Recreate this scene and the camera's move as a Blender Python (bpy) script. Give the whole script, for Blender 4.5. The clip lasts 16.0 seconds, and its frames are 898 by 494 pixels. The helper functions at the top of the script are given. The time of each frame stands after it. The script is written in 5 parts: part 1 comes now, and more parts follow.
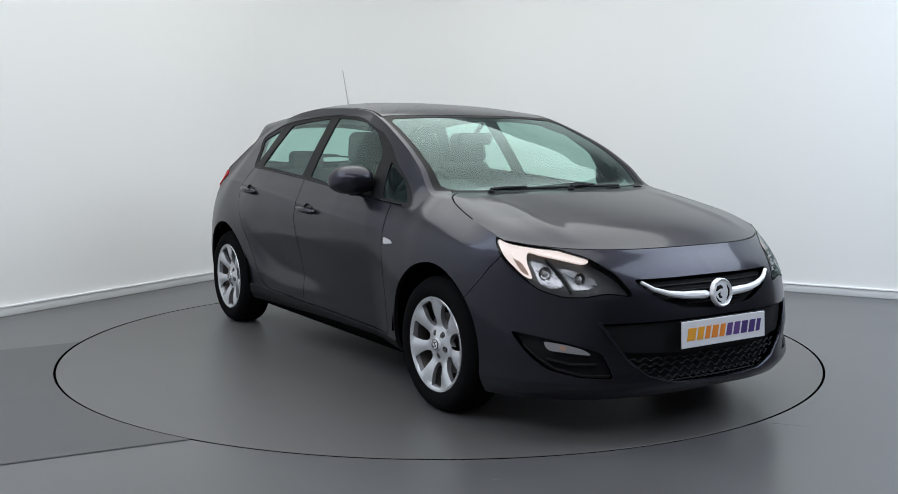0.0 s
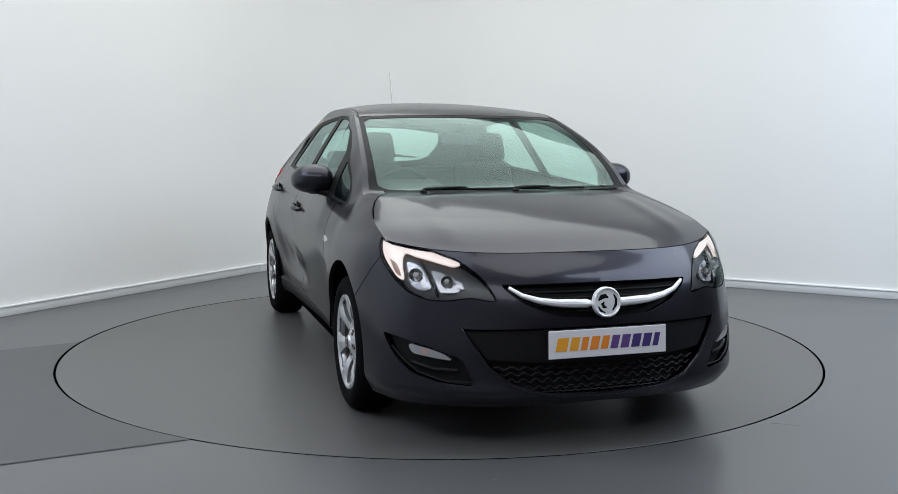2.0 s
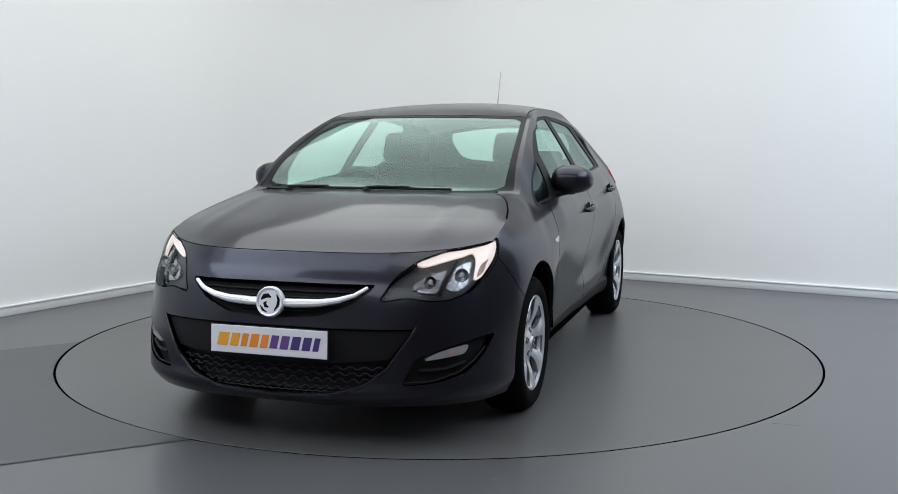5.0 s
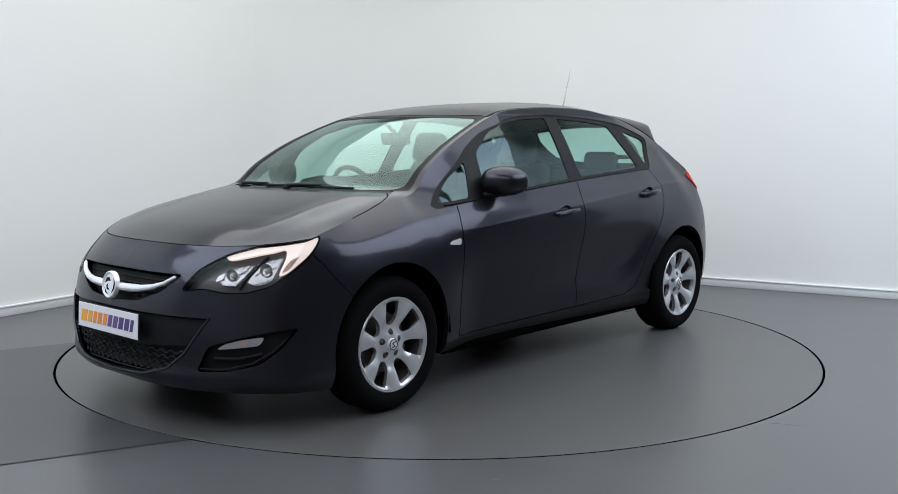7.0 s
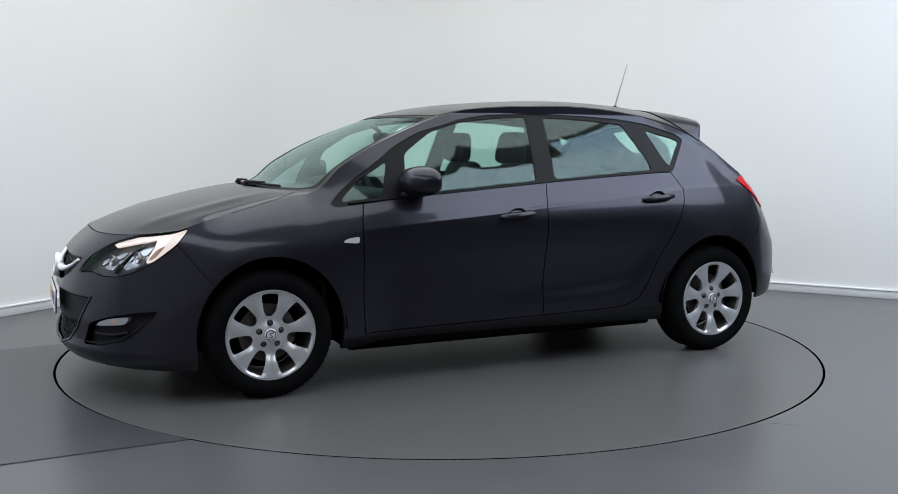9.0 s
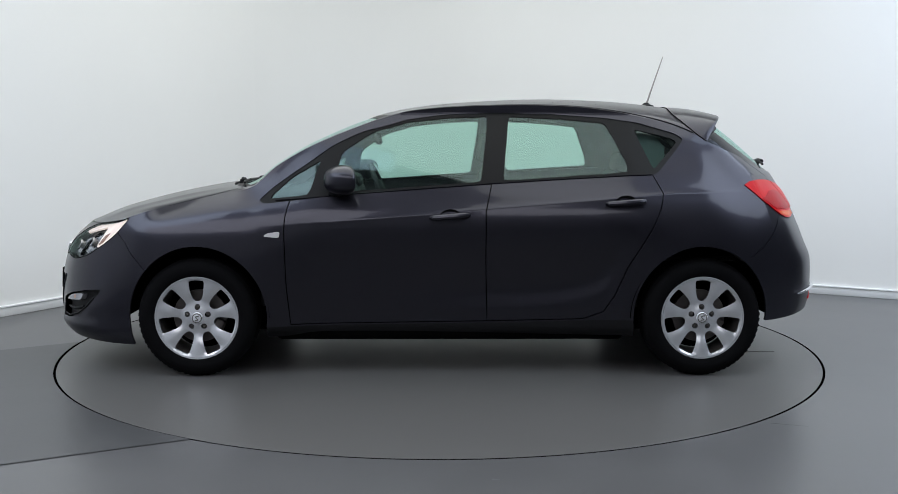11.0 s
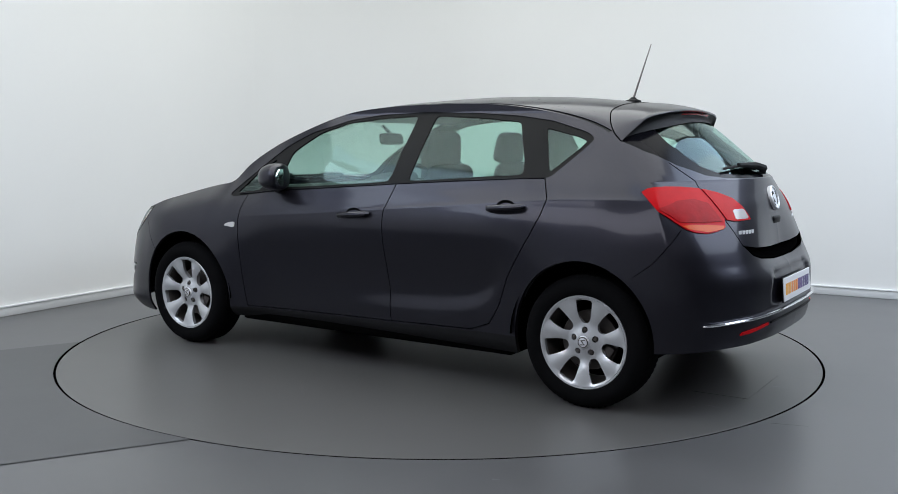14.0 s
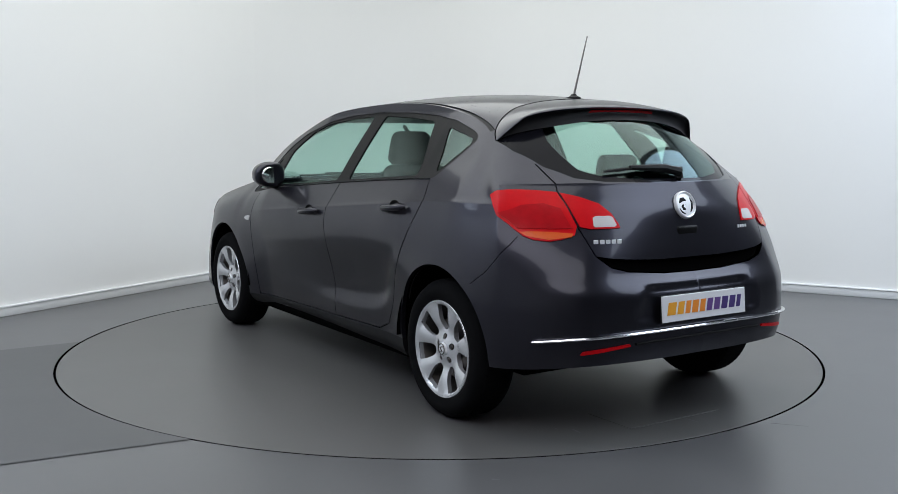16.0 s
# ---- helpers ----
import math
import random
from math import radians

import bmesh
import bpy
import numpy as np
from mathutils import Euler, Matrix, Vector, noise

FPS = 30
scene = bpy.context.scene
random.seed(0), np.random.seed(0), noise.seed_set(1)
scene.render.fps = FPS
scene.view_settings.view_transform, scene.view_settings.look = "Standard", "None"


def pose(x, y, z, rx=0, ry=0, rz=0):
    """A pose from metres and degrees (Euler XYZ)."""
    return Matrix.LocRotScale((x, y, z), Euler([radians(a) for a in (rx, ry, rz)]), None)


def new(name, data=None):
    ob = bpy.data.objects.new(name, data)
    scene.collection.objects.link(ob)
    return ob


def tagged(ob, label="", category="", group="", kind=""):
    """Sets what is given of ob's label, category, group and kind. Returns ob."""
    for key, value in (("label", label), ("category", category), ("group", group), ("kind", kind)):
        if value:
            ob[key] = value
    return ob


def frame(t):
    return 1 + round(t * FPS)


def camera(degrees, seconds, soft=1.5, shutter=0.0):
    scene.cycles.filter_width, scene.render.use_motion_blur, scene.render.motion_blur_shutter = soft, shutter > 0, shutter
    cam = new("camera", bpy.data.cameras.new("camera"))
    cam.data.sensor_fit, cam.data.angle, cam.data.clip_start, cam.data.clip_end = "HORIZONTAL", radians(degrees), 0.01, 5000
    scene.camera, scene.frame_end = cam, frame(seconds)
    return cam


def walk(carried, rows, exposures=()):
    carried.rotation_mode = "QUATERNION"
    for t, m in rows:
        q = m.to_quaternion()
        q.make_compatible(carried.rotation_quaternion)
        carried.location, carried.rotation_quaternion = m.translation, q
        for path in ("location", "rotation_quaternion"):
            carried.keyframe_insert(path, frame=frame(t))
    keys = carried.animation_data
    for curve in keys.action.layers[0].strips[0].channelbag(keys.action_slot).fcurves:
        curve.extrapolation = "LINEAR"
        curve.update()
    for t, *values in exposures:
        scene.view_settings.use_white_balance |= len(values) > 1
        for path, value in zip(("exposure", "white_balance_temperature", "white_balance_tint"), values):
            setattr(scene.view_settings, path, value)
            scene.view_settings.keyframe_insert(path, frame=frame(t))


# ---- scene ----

# ---- camera: on a tripod, it stands still ----
cam = camera(50.21, 16.0, soft=0.8)
EYE = pose(0.0, -5.906, 1.247, 90 - 6.283, 0, -0.497) @ pose(0, 0, 0, 0, 0, 0.11)
walk(cam, [(0.0, EYE), (16.0, EYE)])

# the turning of the stage: seconds, heading of the car in degrees
TURN = [(0, -57.41), (0.5, -58.89), (1, -62.09), (1.5, -66.68), (2, -72.86), (2.5, -78.62), (3, -84.85), (3.5, -90.67), (4, -96.85), (4.2, -99.17), (6.3, -124.00), (6.5, -126.42), (7, -132.47), (7.5, -138.20), (8, -144.29), (8.5, -149.97), (9, -155.92), (9.2, -158.20), (11.3, -182.79), (11.5, -184.77), (12, -190.64), (12.5, -196.03), (13, -201.94), (13.5, -207.64), (14, -213.65), (14.5, -219.36), (15, -225.45), (15.5, -231.17), (16, -237.21)]
RING = 2.241
CAR_AT = (-0.0475, 0.0165)

# ---- world, lights ----
world = bpy.data.worlds.new("studio")
scene.world = world
world.use_nodes = True
world.node_tree.nodes["Background"].inputs[0].default_value = (0.8, 0.85, 0.9, 1)
world.node_tree.nodes["Background"].inputs[1].default_value = 0.0
scene.view_settings.exposure = 0.0

# the room: its corner behind the stage, the way along the side wall and along the back wall
CORNER = Vector((-1.10, 4.357, 0))
ALONG, ACROSS = Vector((-0.5, -0.866, 0)).normalized(), Vector((0.866, -0.5, 0)).normalized()
ROOM_A, ROOM_B, ROOM_H = 11.5, 11.0, 3.5
ROOM = Matrix((ACROSS.to_4d(), (-ALONG).to_4d(), Vector((0, 0, 1, 0)), Vector((0, 0, 0, 1)))).transposed()
for i in range(3):
    ROOM[3][i] = 0
ROOM = Matrix.Translation(CORNER) @ ROOM  # x along the back wall, y = minus the distance from it


def soft_light(b, a, w, d, power, colour):
    data = bpy.data.lights.new("ceiling_light", "AREA")
    data.shape, data.size, data.size_y, data.energy, data.color = "RECTANGLE", w, d, power, colour
    ob = new("ceiling_light", data)
    ob.matrix_world = ROOM @ pose(b, -a, ROOM_H - 0.06)
    return ob


soft_light(3.0, 3.0, 5.0, 4.6, 157, (0.940, 0.975, 0.955))
soft_light(4.6, 8.0, 7.0, 2.4, 130, (0.92, 0.93, 0.995))
soft_light(1.4, 7.4, 2.2, 3.6, 98, (0.74, 0.85, 1.0))
soft_light(8.2, 2.5, 4.6, 4.2, 258, (0.76, 0.86, 1.0))
soft_light(2.5, 5.5, 3.2, 0.35, 9, (0.70, 0.82, 1.0))
soft_light(5.75, 1.4, 0.4, 2.6, 12, (0.62, 0.77, 1.0))

# ---- materials ----
def material(name, colour, rough=0.5, metal=0.0, coat=0.0, vary=0.0, scale=8.0, bump=0.0, bump_scale=60.0, rough_vary=0.0, emit=None, spec=0.5, transmission=0.0, flakes=0.0, coat_rough=0.04, edge=1.0):
    m = bpy.data.materials.new(name)
    m.use_nodes = True
    nt = m.node_tree
    b = nt.nodes["Principled BSDF"]
    b.inputs["Base Color"].default_value = (*colour, 1)
    b.inputs["Roughness"].default_value = rough
    b.inputs["Metallic"].default_value = metal
    b.inputs["Coat Weight"].default_value = coat
    b.inputs["Coat Roughness"].default_value = coat_rough
    b.inputs["Specular IOR Level"].default_value = spec
    b.inputs["Transmission Weight"].default_value = transmission
    b.inputs["Specular Tint"].default_value = (edge, edge, edge, 1)
    if emit:
        b.inputs["Emission Color"].default_value = (*emit[:3], 1)
        b.inputs["Emission Strength"].default_value = emit[3]
    co = nt.nodes.new("ShaderNodeTexCoord")
    if vary or rough_vary:
        n = nt.nodes.new("ShaderNodeTexNoise")
        n.inputs["Scale"].default_value, n.inputs["Detail"].default_value, n.inputs["Roughness"].default_value = scale, 8, 0.65
        nt.links.new(co.outputs["Object"], n.inputs["Vector"])
        if vary:
            mx = nt.nodes.new("ShaderNodeMix")
            mx.data_type = "RGBA"
            mx.inputs["A"].default_value = (*[c * (1 - vary) for c in colour], 1)
            mx.inputs["B"].default_value = (*[min(1, c * (1 + vary)) for c in colour], 1)
            nt.links.new(n.outputs["Fac"], mx.inputs["Factor"])
            nt.links.new(mx.outputs["Result"], b.inputs["Base Color"])
        if rough_vary:
            mr = nt.nodes.new("ShaderNodeMapRange")
            mr.inputs["From Min"].default_value, mr.inputs["From Max"].default_value = 0.3, 0.7
            mr.inputs["To Min"].default_value, mr.inputs["To Max"].default_value = rough - rough_vary, rough + rough_vary
            nt.links.new(n.outputs["Fac"], mr.inputs["Value"])
            nt.links.new(mr.outputs["Result"], b.inputs["Roughness"])
    if bump:
        n2 = nt.nodes.new("ShaderNodeTexNoise")
        n2.inputs["Scale"].default_value, n2.inputs["Detail"].default_value = bump_scale, 4
        nt.links.new(co.outputs["Object"], n2.inputs["Vector"])
        bp = nt.nodes.new("ShaderNodeBump")
        bp.inputs["Strength"].default_value, bp.inputs["Distance"].default_value = bump, 0.002
        nt.links.new(n2.outputs["Fac"], bp.inputs["Height"])
        nt.links.new(bp.outputs["Normal"], b.inputs["Normal"])
    if flakes:
        v = nt.nodes.new("ShaderNodeTexVoronoi")
        v.inputs["Scale"].default_value = 1400
        nt.links.new(co.outputs["Object"], v.inputs["Vector"])
        mx = nt.nodes.new("ShaderNodeMix")
        mx.data_type = "RGBA"
        mx.inputs["A"].default_value = (*[c * (1 - flakes) for c in colour], 1)
        mx.inputs["B"].default_value = (*[c * (1 + flakes) for c in colour], 1)
        nt.links.new(v.outputs["Color"], mx.inputs["Factor"])
        nt.links.new(mx.outputs["Result"], b.inputs["Base Color"])
    return m


def glass_material(name, tint, gloss=1.0, least=0.05, slope=0.75):
    m = bpy.data.materials.new(name)
    m.use_nodes = True
    nt = m.node_tree
    nt.nodes.remove(nt.nodes["Principled BSDF"])
    tr, gl, fr, mx = (nt.nodes.new("ShaderNode" + k) for k in ("BsdfTransparent", "BsdfGlossy", "LayerWeight", "MixShader"))
    tr.inputs["Color"].default_value = (*tint, 1)
    gl.inputs["Color"].default_value, gl.inputs["Roughness"].default_value = (gloss * 0.76, gloss * 0.96, gloss * 0.92, 1), 0.03
    fr.inputs["Blend"].default_value = 0.5
    po, ma = nt.nodes.new("ShaderNodeMath"), nt.nodes.new("ShaderNodeMath")
    po.operation, ma.operation = "POWER", "MULTIPLY_ADD"
    po.inputs[1].default_value, ma.inputs[1].default_value, ma.inputs[2].default_value = 4.5, slope, least
    nt.links.new(fr.outputs["Facing"], po.inputs[0])
    nt.links.new(po.outputs[0], ma.inputs[0])
    nt.links.new(ma.outputs[0], mx.inputs[0])
    nt.links.new(tr.outputs[0], mx.inputs[1])
    nt.links.new(gl.outputs[0], mx.inputs[2])
    nt.links.new(mx.outputs[0], nt.nodes["Material Output"].inputs["Surface"])
    return m


PAINT = material("grey_metallic_paint", (0.0285, 0.028, 0.0375), 0.30, 0.80, 0.38, flakes=0.5, coat_rough=0.07, edge=0.8, spec=0.35)
BLACK_PLASTIC = material("black_plastic", (0.007, 0.007, 0.008), 0.55, bump=0.1, bump_scale=400, spec=0.2)
GLOSS_BLACK = material("gloss_black_trim", (0.004, 0.004, 0.0045), 0.5, spec=0.15)
GAP = material("shut_line_black", (0.002, 0.002, 0.002), 0.95, spec=0.0)
FRIT = material("black_glass_border", (0.005, 0.005, 0.007), 0.15, spec=0.08)
RUBBER = material("tyre_rubber", (0.0045, 0.0045, 0.005), 0.9, vary=0.3, scale=20, spec=0.05)
ALLOY = material("silver_alloy", (0.60, 0.61, 0.63), 0.25, 0.60, vary=0.05, scale=30)
CHROME = material("chrome", (0.85, 0.86, 0.88), 0.08, 1.0)
SATIN_CHROME = material("satin_chrome", (0.86, 0.87, 0.89), 0.32, 0.35)
DARK_METAL = material("dark_steel", (0.10, 0.09, 0.085), 0.5, 0.8, vary=0.4, scale=25)
DISC = material("brake_disc_steel", (0.35, 0.33, 0.32), 0.35, 1.0)
GLASS = glass_material("green_tinted_glass", (0.62, 0.82, 0.75), least=0.06)
DARK_GLASS = glass_material("dark_green_glass", (0.26, 0.36, 0.35), least=0.06)
SCREEN_GLASS = glass_material("clear_windscreen_glass", (0.72, 0.88, 0.82), slope=0.80, least=0.08)
LENS = glass_material("clear_lens", (0.93, 0.94, 0.95), gloss=0.4, least=0.03)
RED_LENS = material("red_lens", (0.50, 0.004, 0.008), 0.30, coat=0.05, spec=0.10, vary=0.25, scale=14)
DEEP_RED = material("deep_red_lens", (0.34, 0.004, 0.008), 0.28, coat=0.05, spec=0.10, vary=0.35, scale=22, bump=0.5, bump_scale=40)
BRAKE_RED = material("dark_red_lens", (0.50, 0.008, 0.012), 0.2, spec=0.4)
AMBER_LENS = material("amber_lens", (0.60, 0.09, 0.015), 0.25, coat=0.12, spec=0.3)
CLEAR_LENS = material("frosted_lens", (0.50, 0.49, 0.49), 0.15, coat=0.3)
LAMP_GREY = material("lamp_housing_grey", (0.035, 0.035, 0.037), 0.35, vary=0.3, scale=30)
LAMP_SILVER = material("lamp_silver", (0.42, 0.42, 0.44), 0.22, 0.7, vary=0.5, scale=50, bump=0.8, bump_scale=60)
FOG_LENS = material("fog_lamp_lens", (0.26, 0.26, 0.27), 0.15, coat=0.3)
LAMP_GLOW = material("sidelight_glow", (0.45, 0.42, 0.41), 0.3, emit=(1.0, 0.82, 0.74, 0.68))
INDICATOR = material("indicator_amber", (0.40, 0.25, 0.19), 0.25)
WHITE_PLATE = material("plate_white", (0.72, 0.72, 0.74), 0.35)
PRINT = [material("amber_print", (0.80, 0.36, 0.03), 0.4)] * 2 + [material("orange_print", (0.78, 0.25, 0.03), 0.4)] * 3 + [material("purple_print", (0.12, 0.06, 0.22), 0.4)] * 2 + [material("dark_purple_print", (0.06, 0.035, 0.16), 0.4)] * 3
FABRIC = material("dark_grey_cloth", (0.020, 0.020, 0.022), 0.95, vary=0.25, scale=60, bump=0.4, bump_scale=500)
TRIM = material("interior_dark_plastic", (0.016, 0.016, 0.018), 0.6, bump=0.2, bump_scale=300)
LINER = material("grey_headlining", (0.30, 0.30, 0.29), 0.95)
WALL = material("white_wall_paint", (0.80, 0.80, 0.79), 0.6, vary=0.015, scale=1.5, bump=0.05, bump_scale=80)
# only for walls out of view, dark to deepen what the car mirrors
UNSEEN_DARK_WALL = material("dark_grey_wall", (0.06, 0.06, 0.063), 0.8, vary=0.1, scale=2)
SOUTH_WALL = material("grey_wall_paint", (0.50, 0.50, 0.51), 0.8, vary=0.08, scale=2)
CEILING = material("white_ceiling", (0.82, 0.82, 0.82), 0.8)
SKIRTING = material("white_gloss_skirting", (0.66, 0.67, 0.68), 0.5)
FLOOR = material("grey_vinyl_floor", (0.080, 0.080, 0.083), 0.30, vary=0.20, scale=2.2, rough_vary=0.015)
STAGE = material("grey_vinyl_stage", (0.081, 0.079, 0.078), 0.37, vary=0.07, scale=1.6, rough_vary=0.012)
FLOOR_DARK = material("dark_floor_strip", (0.046, 0.047, 0.050), 0.36, vary=0.20, scale=3, rough_vary=0.015)

# ---- tools ----
def mesh_object(name, verts, faces, mat, parent=None, label="", normals=None, smooth=True):
    me = bpy.data.meshes.new(name)
    me.from_pydata([tuple(v) for v in verts], [], [tuple(int(i) for i in f) for f in faces])
    me.materials.append(mat)
    me.polygons.foreach_set("use_smooth", [smooth] * len(me.polygons))
    me.update()
    if normals is not None:
        me.normals_split_custom_set_from_vertices([tuple(n) for n in normals])
    ob = new(name, me)
    ob.parent = parent
    if label:
        tagged(ob, label)
    return ob


def part(name, bm, mat, parent=None, label="", smooth=True, angle=0.6):
    """Links a bmesh as one mesh object under a thing or a part."""
    bmesh.ops.recalc_face_normals(bm, faces=bm.faces)
    me = bpy.data.meshes.new(name)
    if smooth:
        for f in bm.faces:
            f.smooth = True
        for e in bm.edges:
            if len(e.link_faces) == 2 and e.calc_face_angle(0) > angle:
                e.smooth = False
    bm.to_mesh(me)
    bm.free()
    me.materials.append(mat)
    ob = new(name, me)
    ob.parent = parent
    if label:
        tagged(ob, label)
    return ob


def box(size, at=(0, 0, 0), turn=(0, 0, 0), bevel=0.0, segments=2, bm=None, taper=None):
    b = bmesh.new()
    bmesh.ops.create_cube(b, size=1)
    for v in b.verts:
        v.co = Vector([v.co[i] * size[i] for i in range(3)])
        if taper and v.co.z > 0:
            v.co.x *= taper[0]
            v.co.y *= taper[1]
    if bevel:
        bmesh.ops.bevel(b, geom=b.edges[:], offset=bevel, segments=segments, affect="EDGES", profile=0.5, clamp_overlap=True)
    b.transform(pose(*at, *turn))
    if bm is None:
        return b
    me = bpy.data.meshes.new("tmp")
    b.to_mesh(me)
    b.free()
    bm.from_mesh(me)
    bpy.data.meshes.remove(me)
    return bm


def lathe(profile, steps=48, bm=None, closed=False):
    """Turns (radius, height) pairs about z."""
    bm = bm or bmesh.new()
    rings = []
    for r, h in profile:
        rings.append([bm.verts.new((r * math.cos(2 * math.pi * i / steps), r * math.sin(2 * math.pi * i / steps), h)) for i in range(steps)])
    pairs = list(zip(rings, rings[1:])) + ([(rings[-1], rings[0])] if closed else [])
    for a, b in pairs:
        for i in range(steps):
            j = (i + 1) % steps
            bm.faces.new((a[i], a[j], b[j], b[i]))
    return bm


def tube(points, radius, steps=8, bm=None, flat=1.0):
    """A round bar along points; radius may be a list."""
    bm = bm or bmesh.new()
    pts = [Vector(p) for p in points]
    rad = radius if isinstance(radius, (list, tuple)) else [radius] * len(pts)
    rings = []
    for i, p in enumerate(pts):
        d = (pts[min(i + 1, len(pts) - 1)] - pts[max(i - 1, 0)]).normalized()
        u = d.orthogonal() if abs(d.z) > 0.9 else d.cross(Vector((0, 0, 1)))
        u.normalize()
        w = u.cross(d).normalized()
        rings.append([bm.verts.new(p + (u * math.cos(a) + w * math.sin(a) * flat) * rad[i]) for a in (2 * math.pi * k / steps for k in range(steps))])
    for a, b in zip(rings, rings[1:]):
        for k in range(steps):
            m = (k + 1) % steps
            bm.faces.new((a[k], a[m], b[m], b[k]))
    bm.faces.new(rings[0])
    bm.faces.new(rings[-1][::-1])
    return bm


def resample(points, step, closed=False):
    pts = [np.array(p, float) for p in points] + ([np.array(points[0], float)] if closed else [])
    out = []
    for a, b in zip(pts, pts[1:]):
        n = max(1, int(np.ceil(np.linalg.norm(b - a) / step)))
        out += [a + (b - a) * i / n for i in range(n)]
    if not closed:
        out.append(pts[-1])
    return out


def rounded(points, closed=True, rounds=2):
    """Chaikin's corner cutting."""
    pts = [np.array(p, float) for p in points]
    for _ in range(rounds):
        res = [] if closed else [pts[0]]
        n = len(pts)
        for i in range(n if closed else n - 1):
            a, b = pts[i], pts[(i + 1) % n]
            res += [a * 0.75 + b * 0.25, a * 0.25 + b * 0.75]
        pts = res + ([] if closed else [pts[-1]])
    return pts


def fillet(points, r=0.025):
    """A closed outline with small rounded corners."""
    pts = [np.array(q, float) for q in points]
    out = []
    for i, c in enumerate(pts):
        a, b = pts[i - 1] - c, pts[(i + 1) % len(pts)] - c
        la, lb = np.linalg.norm(a), np.linalg.norm(b)
        t = min(r, 0.42 * la, 0.42 * lb)
        q0, q2 = c + a / la * t, c + b / lb * t
        for u in (0, 0.33, 0.67, 1):
            out.append((1 - u)**2 * q0 + 2 * u * (1 - u) * c + u * u * q2)
    return out


def strip(points, width):
    """A thin closed outline along a line."""
    p = np.array(resample(points, 0.03))
    d = np.gradient(p, axis=0)
    d /= np.linalg.norm(d, axis=1)[:, None]
    n = np.stack([-d[:, 1], d[:, 0]], 1) * width / 2
    return list(p + n) + list((p - n)[::-1])


def inside(poly, q):
    """Which of the points q lie in the outline."""
    poly, q = np.array(poly), np.asarray(q)
    r = np.zeros(len(q), bool)
    x, y = q[:, 0], q[:, 1]
    for (x0, y0), (x1, y1) in zip(poly, np.roll(poly, -1, 0)):
        if y0 != y1:
            r ^= ((y0 > y) != (y1 > y)) & (x < (x1 - x0) * (y - y0) / (y1 - y0) + x0)
    return r


def cut_sheet(outer, regions, step, rim=0.03, lines=()):
    """A plane sheet cut along the outlines: its points, triangles and, for each triangle, the first region that holds it (-1: none)."""
    from mathutils.geometry import delaunay_2d_cdt
    pts, edges = [], []
    for loop in [outer] + [r for _, r in regions]:
        ring = resample(loop, rim, True)
        b = len(pts)
        pts += ring
        edges += [(b + i, b + (i + 1) % len(ring)) for i in range(len(ring))]
    for line in lines:
        ring = resample(line, rim)
        b = len(pts)
        pts += ring
        edges += [(b + i, b + i + 1) for i in range(len(ring) - 1)]
    o = np.array(outer)
    lo, hi = o.min(0), o.max(0)
    gx, gy = np.meshgrid(np.arange(lo[0] + step / 2, hi[0], step), np.arange(lo[1] + step / 2, hi[1], step), indexing="ij")
    g = np.stack([gx.ravel(), gy.ravel()], 1)
    g = g[inside(outer, g)]
    pts += list(g)
    v, _, f, *_ = delaunay_2d_cdt([Vector(p) for p in pts], edges, [], 0, 1e-6)
    v = np.array([tuple(p) for p in v])
    f = np.array([t for t in f if len(t) == 3])
    c = v[f].mean(1)
    tag = np.full(len(f), -1)
    ok = inside(outer, c)
    for i in range(len(regions) - 1, -1, -1):
        tag[inside(regions[i][1], c) & ok] = i
    tag[~ok] = -2
    return v, f, tag


def piece(name, sheets, mat, parent, label="", depth=0.0, lip=0.0):
    """One mesh out of some triangles of mapped sheets (points, normals, triangles); depth pushes it out, lip turns its rims inwards."""
    V, N, Fc = [], [], []
    b = 0
    for p, n, f in sheets:
        used, inv = np.unique(f, return_inverse=True)
        f = inv.reshape(f.shape)
        p, n = p[used] + n[used] * depth, n[used]
        V.append(p), N.append(n), Fc.append(f + b)
        b += len(p)
        if lip:
            e = np.concatenate([f[:, [0, 1]], f[:, [1, 2]], f[:, [2, 0]]])
            key = {}
            for a, c in e:
                key[(min(a, c), max(a, c))] = None if (min(a, c), max(a, c)) in key else (a, c)
            rim = [k for k in key.values() if k is not None and max(abs(p[q, 1] - n[q, 1] * depth) for q in k) > 0.006]
            q = len(rim)
            if q:
                rim = np.array(rim)
                top = p[rim]
                low = top - n[rim] * lip
                d = top[:, 1] - top[:, 0]
                fn = np.cross(d, n[rim[:, 0]])
                fn /= np.linalg.norm(fn, axis=1)[:, None] + 1e-9
                # rim wall as quads of their own
                vv = np.concatenate([top[:, 0], top[:, 1], low[:, 1], low[:, 0]])
                V.append(vv), N.append(np.concatenate([fn] * 4))
                i = np.arange(q)
                quads = np.stack([i, i + q, i + 2 * q, i + 3 * q], 1)
                Fc.append(np.concatenate([quads[:, [1, 0, 3]], quads[:, [1, 3, 2]]]) + b)
                b += len(vv)
    if not V or sum(len(f) for f in Fc) == 0:
        return None
    return mesh_object(name, np.concatenate(V), np.concatenate(Fc), mat, parent, label, np.concatenate(N))


